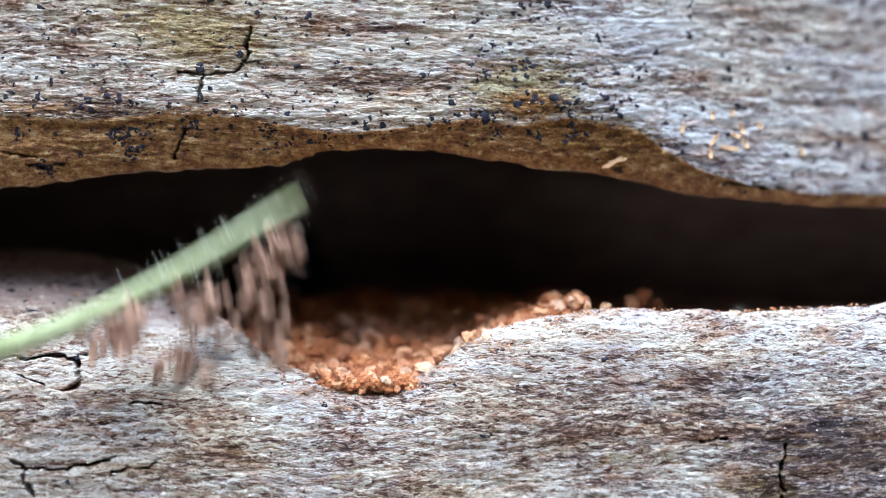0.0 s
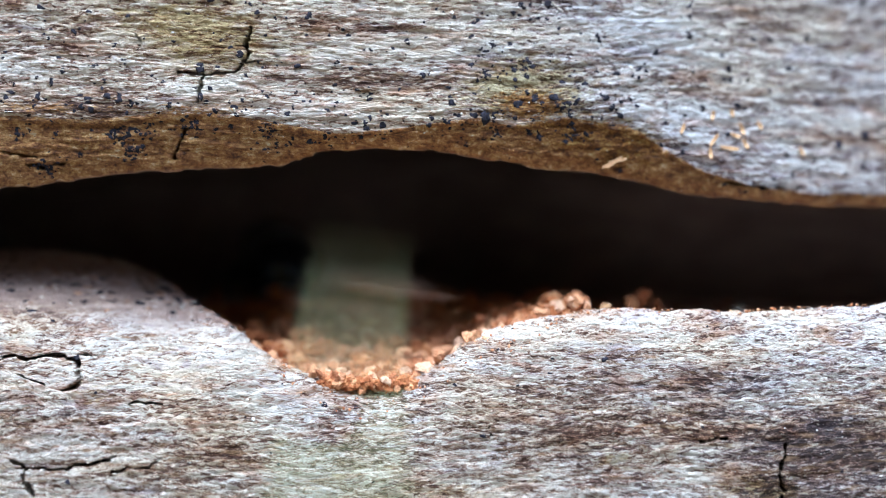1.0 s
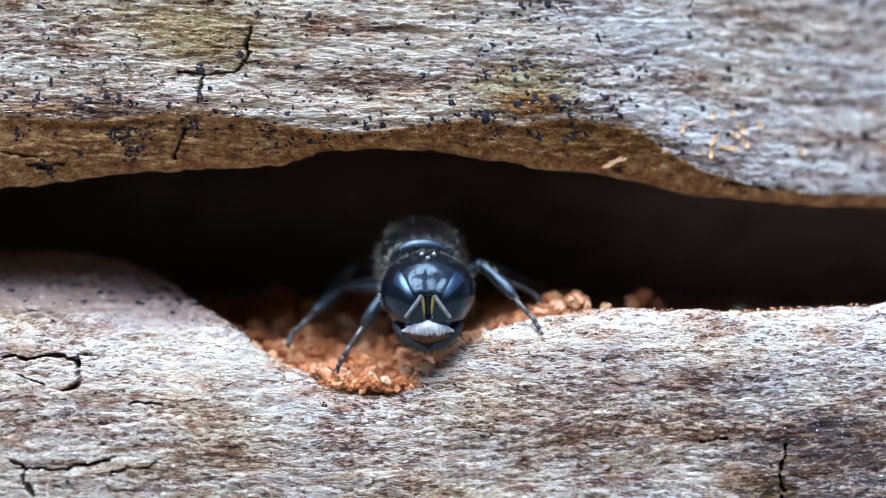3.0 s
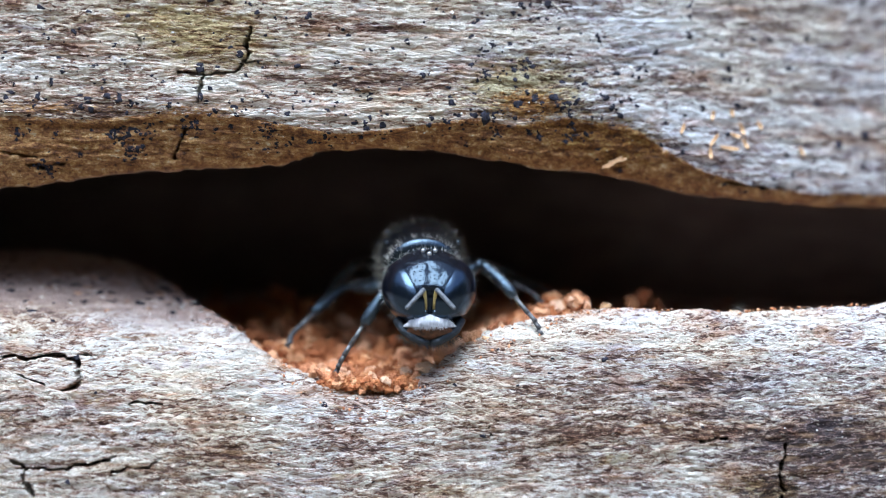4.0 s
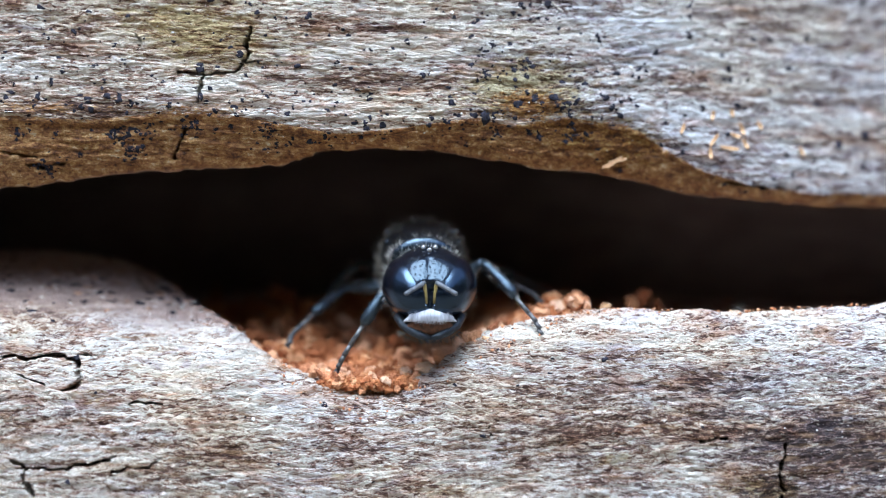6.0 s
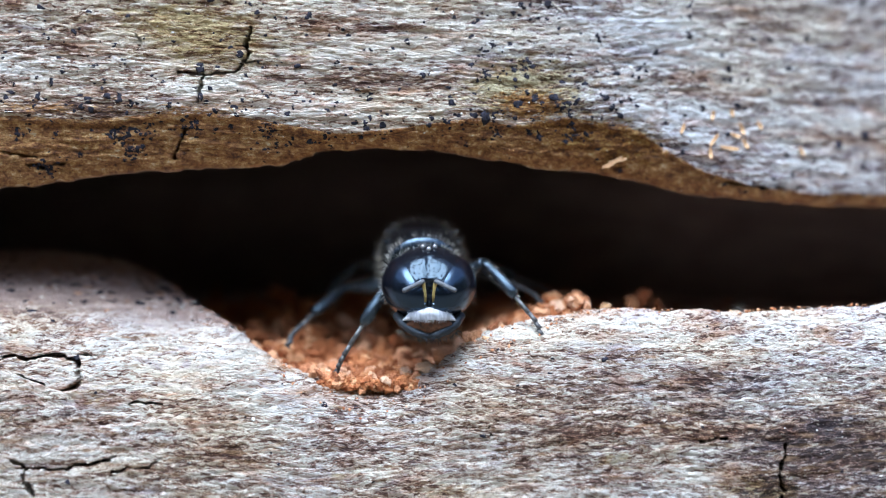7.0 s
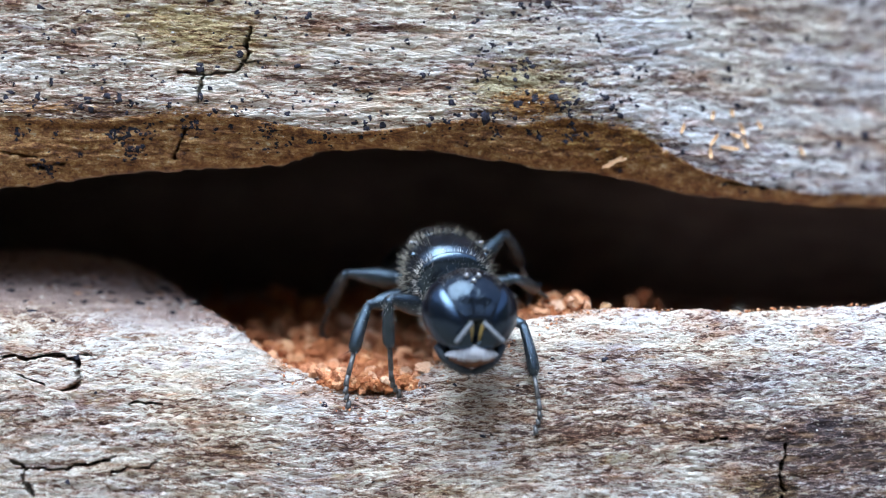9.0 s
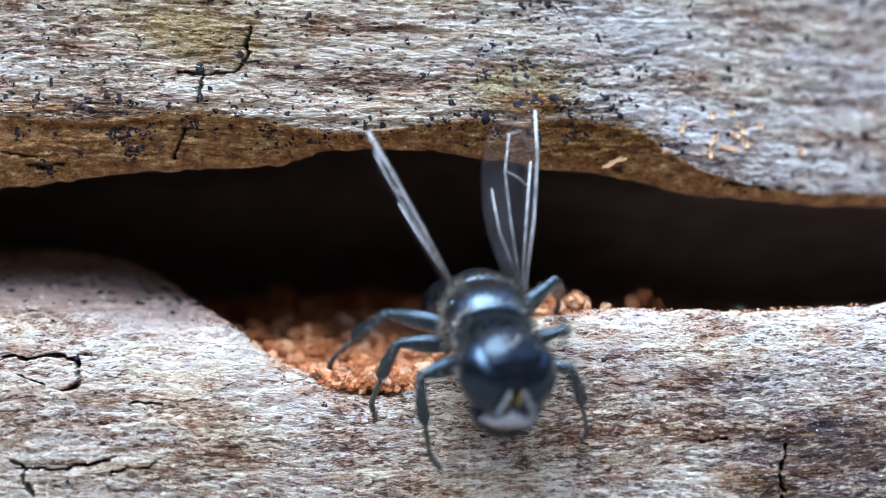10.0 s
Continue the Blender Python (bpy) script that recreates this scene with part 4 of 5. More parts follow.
def build_leg(wasp, key, hip, l1, l2, thick):
    bm = bmesh.new()
    n = 14
    tube(bm, [(0, 0.05 * math.sin(i / n * math.pi), -l1 * i / n) for i in range(n + 1)],
         [thick * (0.58 + 0.66 * math.sin(min(i / n * 1.15, 1.0) * math.pi) ** 0.8 * (1 - 0.25 * i / n)) for i in range(n + 1)], 12, 0.8)
    femur = part("femur", bm, M_LEG, wasp)
    lt = l2 * 0.48
    bm = bmesh.new()
    tube(bm, [(0, 0, 0.03), (0, 0, -lt * 0.1), (0, 0.03, -lt * 0.3), (0, 0.05, -lt * 0.6), (0, 0.03, -lt * 0.88), (0, 0, -lt)],
         [thick * k for k in (0.46, 0.52, 0.60, 0.70, 0.72, 0.40)], 11)
    h = np.random.RandomState(len(LEGS) + 3)
    for i in range(16):
        z = -lt * (0.15 + 0.85 * h.rand())
        a = h.rand() * 2 * math.pi
        b = Vector((math.cos(a), math.sin(a), 0))
        tube(bm, [Vector((0, 0.03, z)) + b * thick * 0.5, Vector((0, 0.03, z - 0.12 - 0.1 * h.rand())) + b * (thick * 0.6 + 0.13)], [0.014, 0.003], 4)
    tibia = part("tibia", bm, M_LEG, wasp)
    bristles("leg_hair", (0, 0.03, -lt * 0.5), (thick * 0.62, thick * 0.62, lt * 0.55), 150, 0.10, 0.006, tibia, M_PALE, lambda p: True, len(LEGS) + 31, (0, 0, -0.9), "short dusty hairs")
    bristles("leg_hair", (0, 0.03, -l1 * 0.5), (thick * 0.95, thick * 0.8, l1 * 0.5), 120, 0.08, 0.005, femur, M_PALE, lambda p: True, len(LEGS) + 51, (0, 0, -0.9), "short dusty hairs")
    bm = bmesh.new()
    tube(bm, [(0, 0, -lt + 0.04), (0.06, -0.1, -lt - 0.34)], [0.03, 0.006], 5)
    part("spur", bm, M_GOLD, tibia)
    lm = l2 - lt
    z, cuts = -lt, (0.42, 0.2, 0.14, 0.10, 0.14)
    for i, c in enumerate(cuts):
        bm = bmesh.new()
        q = -0.05 * i * i * 0.4
        tube(bm, [(0, q, z + 0.02), (0, q - 0.01, z - lm * c * 0.5), (0, q - 0.03, z - lm * c)], [thick * 0.25, thick * 0.27, thick * 0.31], 8)
        if i == 4:
            for sgn in (-1, 1):
                tube(bm, [(0.02 * sgn, q - 0.03, z - lm * c + 0.02), (0.09 * sgn, q - 0.10, z - lm * c - 0.02), (0.11 * sgn, q - 0.14, z - lm * c + 0.05)], [0.03, 0.024, 0.008], 5)
        z -= lm * c
        part("tarsus_segment", bm, M_TARSUS, tibia)
    LEGS[key] = (femur, tibia, Vector(hip), l1, l2)


def build_wing(wasp, sgn):
    """A stiff clear wing along +y from its hinge, with thick front veins."""
    bm = bmesh.new()
    n, length = 22, 6.6
    top, bot = [], []
    for i in range(n + 1):
        t = i / n
        y = length * t
        lead = 0.10 + 0.25 * math.sin(t * math.pi * 0.9)
        w = 0.25 + 1.75 * math.sin(min(t * 1.05, 1) ** 0.8 * math.pi * 0.78) * (1 - 0.55 * t ** 6)
        row = []
        for j in range(6):
            x = sgn * (lead - w * j / 5)
            z = 0.05 * math.sin(j * 2.2 + t * 4)
            row.append((x, y, z))
        top.append([bm.verts.new((x, yy, z + 0.006)) for x, yy, z in row])
        bot.append([bm.verts.new((x, yy, z - 0.006)) for x, yy, z in row])
    for i in range(n):
        for j in range(5):
            bm.faces.new((top[i][j], top[i + 1][j], top[i + 1][j + 1], top[i][j + 1]))
            bm.faces.new((bot[i][j], bot[i][j + 1], bot[i + 1][j + 1], bot[i + 1][j]))
        bm.faces.new((top[i][0], bot[i][0], bot[i + 1][0], top[i + 1][0]))
        bm.faces.new((top[i][5], top[i + 1][5], bot[i + 1][5], bot[i][5]))
    wing = part("wing", bm, M_WING, wasp, "smoky clear wing")
    for pts, r in (([(0.1, 0), (0.33, 2.2), (0.36, 4.2), (0.2, 5.6)], 0.06), ([(0.0, 0), (0.05, 2.2), (0.12, 4.0)], 0.045), ([(-0.05, 0.1), (-0.5, 2.0), (-0.8, 3.6), (-0.7, 4.8)], 0.035),
                   ([(0.1, 3.2), (-0.45, 3.5), (-0.8, 3.6)], 0.03), ([(0.1, 4.3), (-0.3, 4.9), (-0.8, 4.7)], 0.03), ([(-0.1, 0.2), (-0.9, 1.7), (-1.25, 3.0)], 0.03)):
        bm = bmesh.new()
        tube(bm, [(sgn * x, y, 0.03) for x, y in pts], [r] * len(pts), 6)
        part("vein", bm, M_VEIN, wing)
    return wing


def build_wasp():
    wasp = tagged(new("wasp"), "black square-headed wasp with huge dark eyes and a silver face", "wasp")
    bm = bmesh.new()
    egg(bm, (0, 0.0, 0), (1.38, 1.55, 1.30), 40, 26, lambda p: Vector((p.x * (1 - 0.05 * p.y), p.y, p.z * (1 - 0.04 * p.y))), 0.9)
    egg(bm, (0, 1.9, -0.12), (1.15, 1.1, 1.15), 32, 20)
    thorax = part("thorax", bm, M_SHELL, wasp, "black pitted thorax")
    bm = bmesh.new()
    egg(bm, (0, -1.18, 0.08), (1.20, 0.30, 0.98), 32, 16)
    part("collar", bm, M_SHELL, thorax)
    bm = bmesh.new()
    egg(bm, (0, 0.95, 0.85), (0.85, 0.48, 0.42), 26, 16)
    part("scutellum", bm, M_SHELL, thorax)
    bm = bmesh.new()
    egg(bm, (0, 1.5, 0.70), (0.6, 0.22, 0.36), 20, 12)
    part("postscutellum", bm, M_SHELL, thorax)
    for sgn in (-1, 1):
        bm = bmesh.new()
        egg(bm, (1.16 * sgn, -0.25, 0.72), (0.16, 0.26, 0.13), 14, 10)
        part("wing_base_plate", bm, M_SHELL, thorax)
    bristles("hair_coat", (0, 0, 0), (1.38, 1.5, 1.30), 1500, 0.30, 0.014, thorax, M_PILE, lambda p: p[2] > -0.8 and (abs(p[0]) > 0.62 or p[1] > 0.15 or p[1] < -0.8), 5, (0, -0.15, 0.15), "grey-gold hair")
    bristles("hair_coat", (0, -1.18, 0.08), (1.22, 0.31, 1.0), 420, 0.18, 0.009, thorax, M_PALE, lambda p: p[2] > -0.4 and (p[1] > -1.15 or abs(p[0]) > 0.7), 6, (0, -0.1, 0.4), "grey-gold hair")
    # abdomen in overlapping plates
    abdomen = None
    for i in range(6):
        t = i / 5
        r = (0.55, 1.05, 1.22, 1.15, 0.92, 0.55)[i]
        bm = bmesh.new()
        egg(bm, (0, 3.4 + 5.0 * t, -0.6 - 2.2 * t), (r, 0.85, r * 0.85), 28, 16, None, 0.9)
        if abdomen is None:
            abdomen = part("abdomen", bm, M_SHELL, wasp, "glossy black abdomen")
        else:
            part("abdomen_plate", bm, M_SHELL, abdomen)
    # head, its own origin in its middle: one broad dome with the eyes flush in it
    def dome(p):
        return Vector((p.x * (1 - 0.10 * max(-p.z, 0)), p.y * (0.8 if p.y > 0 else 0.96) + 0.26 * p.z, p.z))

    def basin(p):
        q = dome(p)
        hole = float(step(0.40, 0.16, np.array(abs(q.x)))) * float(step(0.25, -0.05, np.array(q.z))) * (1 if q.y < 0 else 0)
        inner = float(np.interp(q.z, (-0.2, 0.2, 0.6, 0.95), (0.22, 0.36, 0.60, 0.86)))
        flat = float(step(inner + 0.05, inner - 0.12, np.array(abs(q.x)))) * float(step(0.0, 0.12, np.array(q.z))) * float(step(0.90, 0.62, np.array(q.z))) * (1 if q.y < 0 else 0)
        q.y += 0.85 * flat * max(0.0, -1.22 + 0.70 * (q.z - 0.1) + 0.10 * abs(q.x) - q.y)
        line = float(step(0.17, 0.02, np.array(abs(q.x)))) * float(step(0.1, 0.25, np.array(q.z))) * float(step(1.0, 0.85, np.array(q.z))) * (1 if q.y < 0.3 else 0)
        return q * (1 - 0.27 * hole - 0.035 * line)
    bm = bmesh.new()
    egg(bm, (0, -0.42, -1.20), (0.90, 0.42, 0.44), 24, 14)
    egg(bm, (0, 0, 0), (1.46, 1.30, 1.28), 120, 60, basin, 1.0)
    egg(bm, (0, 0.9, 0.0), (0.45, 0.5, 0.45), 16, 10)
    head = part("head", bm, M_FACE, wasp, "broad black shiny head")
    for sgn in (-1, 1):
        def margin(q):
            inner = float(np.interp(q.z, (-1.0, -0.7, -0.2, 0.2, 0.6, 0.95), (0.30, 0.20, 0.22, 0.36, 0.60, 0.86)))
            return min(sgn * q.x - inner, q.z + 0.86 + 0.18 * abs(q.x), 1.06 - q.z - 0.15 * abs(abs(q.x) - 1.0), 0.40 - q.y)

        def swell(p):
            q = dome(p)
            k = float(step(-0.06, 0.42, np.array(margin(q))))
            return q * (0.972 + 0.075 * k)
        bm = bmesh.new()
        egg(bm, (0, 0, 0), (1.46, 1.30, 1.28), 96, 64, swell, 1.0)
        bmesh.ops.delete(bm, geom=[v for v in bm.verts if margin(v.co) < -0.12], context="VERTS")
        part("eye", bm, M_EYE, head, "huge dark glossy compound eye")
        bm = bmesh.new()
        tube(bm, [(sgn * 1.02, -0.42, -0.92), (sgn * 0.84, -0.66, -1.19), (sgn * 0.56, -0.86, -1.40), (sgn * 0.26, -0.96, -1.54), (sgn * -0.05, -0.98, -1.62)], [0.15, 0.16, 0.15, 0.13, 0.06], 12)
        h = np.random.RandomState(40 + sgn)
        for i in range(34):
            t = h.rand()
            p = Vector((sgn * (0.95 - 0.90 * t), -0.66 - 0.42 * t, -1.10 - 0.52 * t ** 0.75)) + Vector((0, -0.06, -0.10)) * h.rand()
            tube(bm, [p, p + Vector((sgn * (0.05 - 0.18 * h.rand()), -0.06, -0.10 - 0.06 * h.rand()))], [0.013, 0.003], 4)
        part("mandible", bm, M_JAW, head, "dark curved hairy jaw")
        bm = bmesh.new()
        tube(bm, [(sgn * 0.13, -1.02, -0.66), (sgn * 0.14, -1.16, -0.3), (sgn * 0.18, -1.24, 0.06), (sgn * 0.19, -1.26, 0.14)], [0.045, 0.055, 0.06, 0.035], 10)
        part("scape", bm, M_GOLD, head, "dull yellow first antenna joint")
        bm = bmesh.new()
        for i in range(10):
            a, b = 0.088 * i, 0.088 * (i + 1)
            tube(bm, [(0, 0, -a + 0.01), (0, 0, -a - 0.05), (0, 0, -b)], [0.072, 0.074, 0.073 if i < 9 else 0.04], 9)
        f = part("flagellum", bm, M_FLAG, head, "grey jointed antenna whip")
        FLAGELLA.append((f, sgn))
    bristles("jaw_hair", (0, -0.50, -1.25), (1.02, 0.44, 0.50), 260, 0.15, 0.010, head, M_PILE, lambda p: p[1] < -0.45 and p[2] < -1.40, 19, (0, -0.4, -0.1))
    for sgn in (-1, 1):
        bm = bmesh.new()
        egg(bm, (sgn * 0.15, -1.06, -0.62), (0.11, 0.14, 0.12), 14, 10)
        part("antenna_socket", bm, M_SHELL, head)
    for p in ((0, -0.30, 1.16), (-0.19, -0.10, 1.24), (0.19, -0.10, 1.24)):
        bm = bmesh.new()
        egg(bm, p, (0.085, 0.085, 0.085), 12, 8)
        part("ocellus", bm, M_OCELLUS, head, "clear glinting simple eye")
    bm = bmesh.new()
    egg(bm, (0, -1.06, -0.90), (0.85, 0.26, 0.165), 40, 16, lambda p: Vector((p.x, p.y + 0.34 * p.x * p.x, p.z * (1.35 - 0.8 * abs(p.x) if p.z > 0 else 1.1 - 0.4 * abs(p.x)) - 0.26 * p.x * p.x)))
    clypeus = part("clypeus", bm, M_SILVER, head, "silver-white hairy face plate")
    bristles("silver_hair", (0, -1.04, -0.94), (0.72, 0.28, 0.16), 620, 0.10, 0.009, clypeus, M_SILVER, lambda p: p[1] < -1.10, 8, (0, -0.2, -0.9))
    bm = bmesh.new()
    egg(bm, (0, -0.86, -1.24), (0.74, 0.16, 0.26), 24, 12)
    part("labrum", bm, M_LABRUM, head, "brown upper lip")
    bristles("cheek_hair", (0, 0.05, 0.0), (1.45, 0.8, 1.30), 420, 0.19, 0.008, head, M_PALE, lambda p: p[1] > -0.25 and p[2] < 0.6, 9, (0, -0.4, -0.2))
    bristles("crown_hair", (0, 0.05, 0.05), (1.40, 0.8, 1.28), 110, 0.10, 0.007, head, M_PALE, lambda p: p[2] > 0.95 and p[1] > -0.3, 12, (0, -0.3, 0.2))
    for key, hip, l1, l2, th in (("FL", (-0.72, -1.0, -0.95), 1.8, 3.45, 0.29), ("FR", (0.72, -1.0, -0.95), 1.9, 3.5, 0.28), ("ML", (-0.85, 0.5, -0.95), 1.85, 3.35, 0.30),
                                 ("MR", (0.85, 0.5, -0.95), 1.85, 3.35, 0.29), ("HL", (-0.8, 1.6, -0.8), 2.2, 3.7, 0.33), ("HR", (0.8, 1.6, -0.8), 2.2, 3.7, 0.32)):
        build_leg(wasp, key, hip, l1, l2, th)
    return wasp, head, [build_wing(wasp, -1), build_wing(wasp, 1)]


FLAGELLA = []
WASP, HEAD, WINGS = build_wasp()


# ---- movement ----
def smooth_at(rows, t):
    """Straight from row to row, eased."""
    ts = [r[0] for r in rows]
    return np.array([np.interp(t, ts, [r[1][k] for r in rows]) for k in range(len(rows[0][1]))])


def aim(p, way, pole):
    """A pose at p whose -z looks along way, with y kept near the pole."""
    z = -Vector(way).normalized()
    y = (Vector(pole) - z * z.dot(Vector(pole))).normalized()
    x = y.cross(z)
    m = Matrix((x, y, z)).transposed().to_4x4()
    m.translation = Vector(p)
    return m


def in_mm(m):
    m = m.copy()
    m.translation = m.translation * MM
    return m


LOWER_FRONT = LP[lo_first:lo_first + 309] * 1000


def on_wood(x, z):
    """Where a foot stands on the lower lip, straight in front at x, z."""
    p = LOWER_FRONT.reshape(-1, 3)
    k = 1 + p[:, 1] / 80
    i = int(np.argmin((p[:, 0] / k - x) ** 2 + (p[:, 2] / k - z) ** 2))
    return float(p[i, 0]), float(p[i, 1]) - 0.22, float(p[i, 2])


# thorax and head centres, then the head's turn (yaw, pitch) as the world sees it
BODY = [(0.0, (-6.30, 20.40, -0.25), (-6.22, 17.40, -0.64), (0, 5)), (1.1, (-6.58, 19.40, -0.25), (-6.16, 16.40, -0.63), (0, 5)), (1.2, (-6.08, 16.90, -0.09), (-5.68, 13.90, -0.57), (5, 5)),
        (1.3, (-5.67, 15.40, 0.02), (-4.97, 12.40, -0.56), (15, 5)), (1.4, (-3.66, 13.60, 0.19), (-2.12, 10.80, -0.55), (20, 5)), (1.5, (-1.65, 12.60, 0.33), (-0.40, 9.60, -0.50), (10, 5)),
        (1.6, (-0.49, 11.60, 0.64), (0.02, 8.60, -0.14), (0, 5)), (1.7, (0.33, 10.40, 0.33), (0.87, 7.40, -0.57), (0, 0)), (1.8, (0.49, 9.90, 0.26), (1.00, 6.90, -0.63), (0, 0)),
        (1.9, (0.32, 8.80, 0.26), (0.81, 5.80, -0.71), (0, 8)), (2.0, (-0.77, 4.00, 0.06), (-0.66, 1.00, -0.80), (0, 4)), (2.1, (-0.79, 3.30, -0.32), (-0.58, 0.20, -1.21), (0, 14)),
        (2.2, (-0.75, 3.10, -0.39), (-0.50, 0.00, -1.35), (0, 14)), (2.3, (-0.73, 3.00, -0.41), (-0.49, 0.00, -1.42), (0, 13)), (2.7, (-0.73, 3.00, -0.41), (-0.49, 0.00, -1.40), (0, 12)),
        (3.8, (-0.73, 3.00, -0.41), (-0.45, 0.00, -1.30), (2, 6)), (4.5, (-0.71, 3.00, -0.41), (-0.43, 0.00, -1.26), (2, 4)), (5.6, (-0.71, 3.00, -0.41), (-0.43, 0.00, -1.21), (2, 1)),
        (7.0, (-0.71, 3.00, -0.39), (-0.45, 0.00, -1.17), (1, -1)), (8.05, (-0.71, 3.00, -0.39), (-0.43, 0.00, -1.15), (1, -1)), (8.2, (-0.63, 2.90, -0.39), (-0.25, -0.20, -1.06), (5, 2)),
        (8.3, (-0.52, 2.70, -0.45), (0.20, -0.40, -1.29), (12, 0)), (8.4, (-0.41, 2.60, -0.41), (0.43, -0.40, -1.18), (14, 0)), (8.467, (-0.33, 2.60, -0.41), (0.56, -0.40, -1.18), (15, 0)), (8.5, (0.15, 2.20, -0.44), (1.09, -0.60, -1.14), (20, 4)),
        (8.533, (0.59, 1.90, -0.46), (1.50, -0.70, -1.16), (27, 2)), (8.6, (0.55, 1.80, -0.44), (1.46, -0.90, -1.26), (26, 0)), (8.7, (0.55, 1.80, -0.46), (1.46, -0.90, -1.26), (26, 0)), (8.767, (0.44, 1.70, -0.48), (1.26, -1.20, -1.37), (20, 4)), (8.8, (0.29, 1.30, -0.53), (0.90, -1.70, -1.66), (10, 10)),
        (8.9, (0.15, 0.80, -0.75), (0.81, -2.20, -1.86), (12, 17)), (9.0, (0.11, 0.70, -0.78), (0.80, -2.30, -1.95), (12, 20)), (9.1, (0.22, 0.60, -0.96), (0.91, -2.40, -2.10), (12, 23)), (9.2, (0.31, 0.40, -1.10), (0.98, -2.50, -2.24), (12, 25)),
        (9.4, (0.34, 0.40, -1.14), (0.98, -2.60, -2.25), (12, 26)), (9.5, (0.31, 0.40, -1.14), (0.91, -2.60, -2.27), (10, 26)), (9.6, (0.04, 0.20, -1.10), (0.24, -2.80, -2.40), (2, 12)), (9.7, (-0.14, -0.10, -1.20), (0.07, -3.00, -2.75), (2, 2)),
        (9.767, (-0.04, -0.20, -1.20), (0.10, -3.00, -2.69), (2, 2)), (9.8, (0.18, -0.40, -1.20), (0.48, -3.20, -2.54), (6, 8)), (9.833, (0.39, -0.80, -1.32), (0.83, -3.40, -2.60), (9, 12)), (9.9, (0.91, -2.40, -2.39), (1.48, -5.20, -3.89), (10, 28)), (10.0, (1.35, -3.00, -2.23), (1.87, -5.90, -3.62), (14, 32))]
# where the feet stand, leg by leg; between the spans a leg steps
FEET = {
    "FL": [(1.7, (-1.61, 7.50, -2.34)), (1.8, (-1.51, 6.00, -2.84)), (1.9, (-1.80, 5.00, -2.85)), (2.0, (-3.53, 0.00, -3.94)), (8.1, (-3.53, 0.00, -3.94)), (8.2, (-2.58, -0.50, -2.84)), (8.3, on_wood(-1.98, -4.66)), (8.55, on_wood(-1.94, -4.70)), (8.65, on_wood(-1.66, -4.77)),
           (9.05, on_wood(-1.66, -4.81)), (9.12, (-1.39, -1.60, -4.22)), (9.2, on_wood(-1.19, -6.46)), (9.4, on_wood(-1.04, -6.75)), (9.55, on_wood(-1.04, -6.75)), (9.62, (-1.47, -2.00, -4.55)), (9.7, on_wood(-1.84, -7.22)), (9.82, on_wood(-1.69, -7.22)), (9.9, (-0.33, -3.00, -7.00)), (10.0, (-0.38, -3.20, -6.86))],
    "FR": [(1.7, (3.05, 7.00, -2.04)), (1.8, (3.33, 5.00, -1.89)), (1.9, (1.83, 4.50, -2.26)), (2.0, on_wood(3.42, -2.75)), (8.42, on_wood(3.42, -2.75)), (8.5, (4.27, 0.50, -1.07)), (8.6, on_wood(5.20, -2.75)), (8.72, on_wood(5.20, -2.75)), (8.8, (3.82, -1.50, -3.16)),
           (8.9, on_wood(3.26, -5.78)), (9.82, on_wood(3.26, -5.81)), (9.9, on_wood(4.61, -6.25)), (10.0, on_wood(4.75, -6.17))],
    "ML": [(2.0, (-5.36, 2.40, -3.10)), (8.42, (-5.36, 2.40, -3.10)), (8.5, (-4.49, 1.80, -2.93)), (8.6, (-3.37, 0.60, -3.86)), (8.75, (-3.30, 0.60, -3.90)), (8.82, (-2.60, 0.20, -3.59)), (8.92, on_wood(-3.31, -4.95)), (9.82, on_wood(-3.31, -4.95)), (9.9, on_wood(-2.59, -5.29)), (10.0, on_wood(-2.50, -5.29))],
    "MR": [(2.0, (3.52, 4.00, -1.68)), (8.9, (3.52, 4.00, -1.68)), (9.0, (3.78, 3.60, -1.75)), (9.1, (3.89, 0.00, -2.14)), (9.2, on_wood(4.10, -3.47)), (9.82, on_wood(4.10, -3.47)), (9.9, (3.91, 0.40, -2.70)), (10.0, (3.88, 0.50, -2.55))],
    "HL": [(2.1, (-5.23, 8.00, -2.95)), (8.5, (-5.23, 8.00, -2.95)), (8.7, (-4.75, 6.50, -3.09)), (9.0, (-4.36, 5.00, -3.12)), (9.8, (-4.36, 5.00, -3.12)), (9.9, (-4.13, 2.00, -3.67)), (10.0, (-4.02, 1.60, -3.84))],
    "HR": [(2.1, (4.00, 8.50, -1.57)), (8.5, (4.00, 8.50, -1.57)), (8.8, (3.45, 7.00, -1.70)), (9.0, (3.19, 5.50, -1.75)), (9.8, (3.19, 5.50, -1.75)), (9.9, (3.75, 3.00, -1.94)), (10.0, (3.87, 2.60, -1.99))],
}
REST = {"FL": (-2.3, -2.6), "FR": (2.3, -2.6), "ML": (-3.0, 0.2), "MR": (3.0, 0.2), "HL": (-2.8, 3.6), "HR": (2.8, 3.6)}
# antenna whips: outward and downward swing in degrees
WHIPS = [(0.0, (30, 15)), (1.9, (30, 15)), (2.1, (38, 8)), (2.7, (36, 8)), (3.8, (40, 24)), (4.5, (42, 40)), (5.6, (44, 52)), (7.0, (46, 60)), (8.05, (46, 60)), (8.3, (35, 45)), (9.0, (40, 50)), (10.0, (30, 30))]


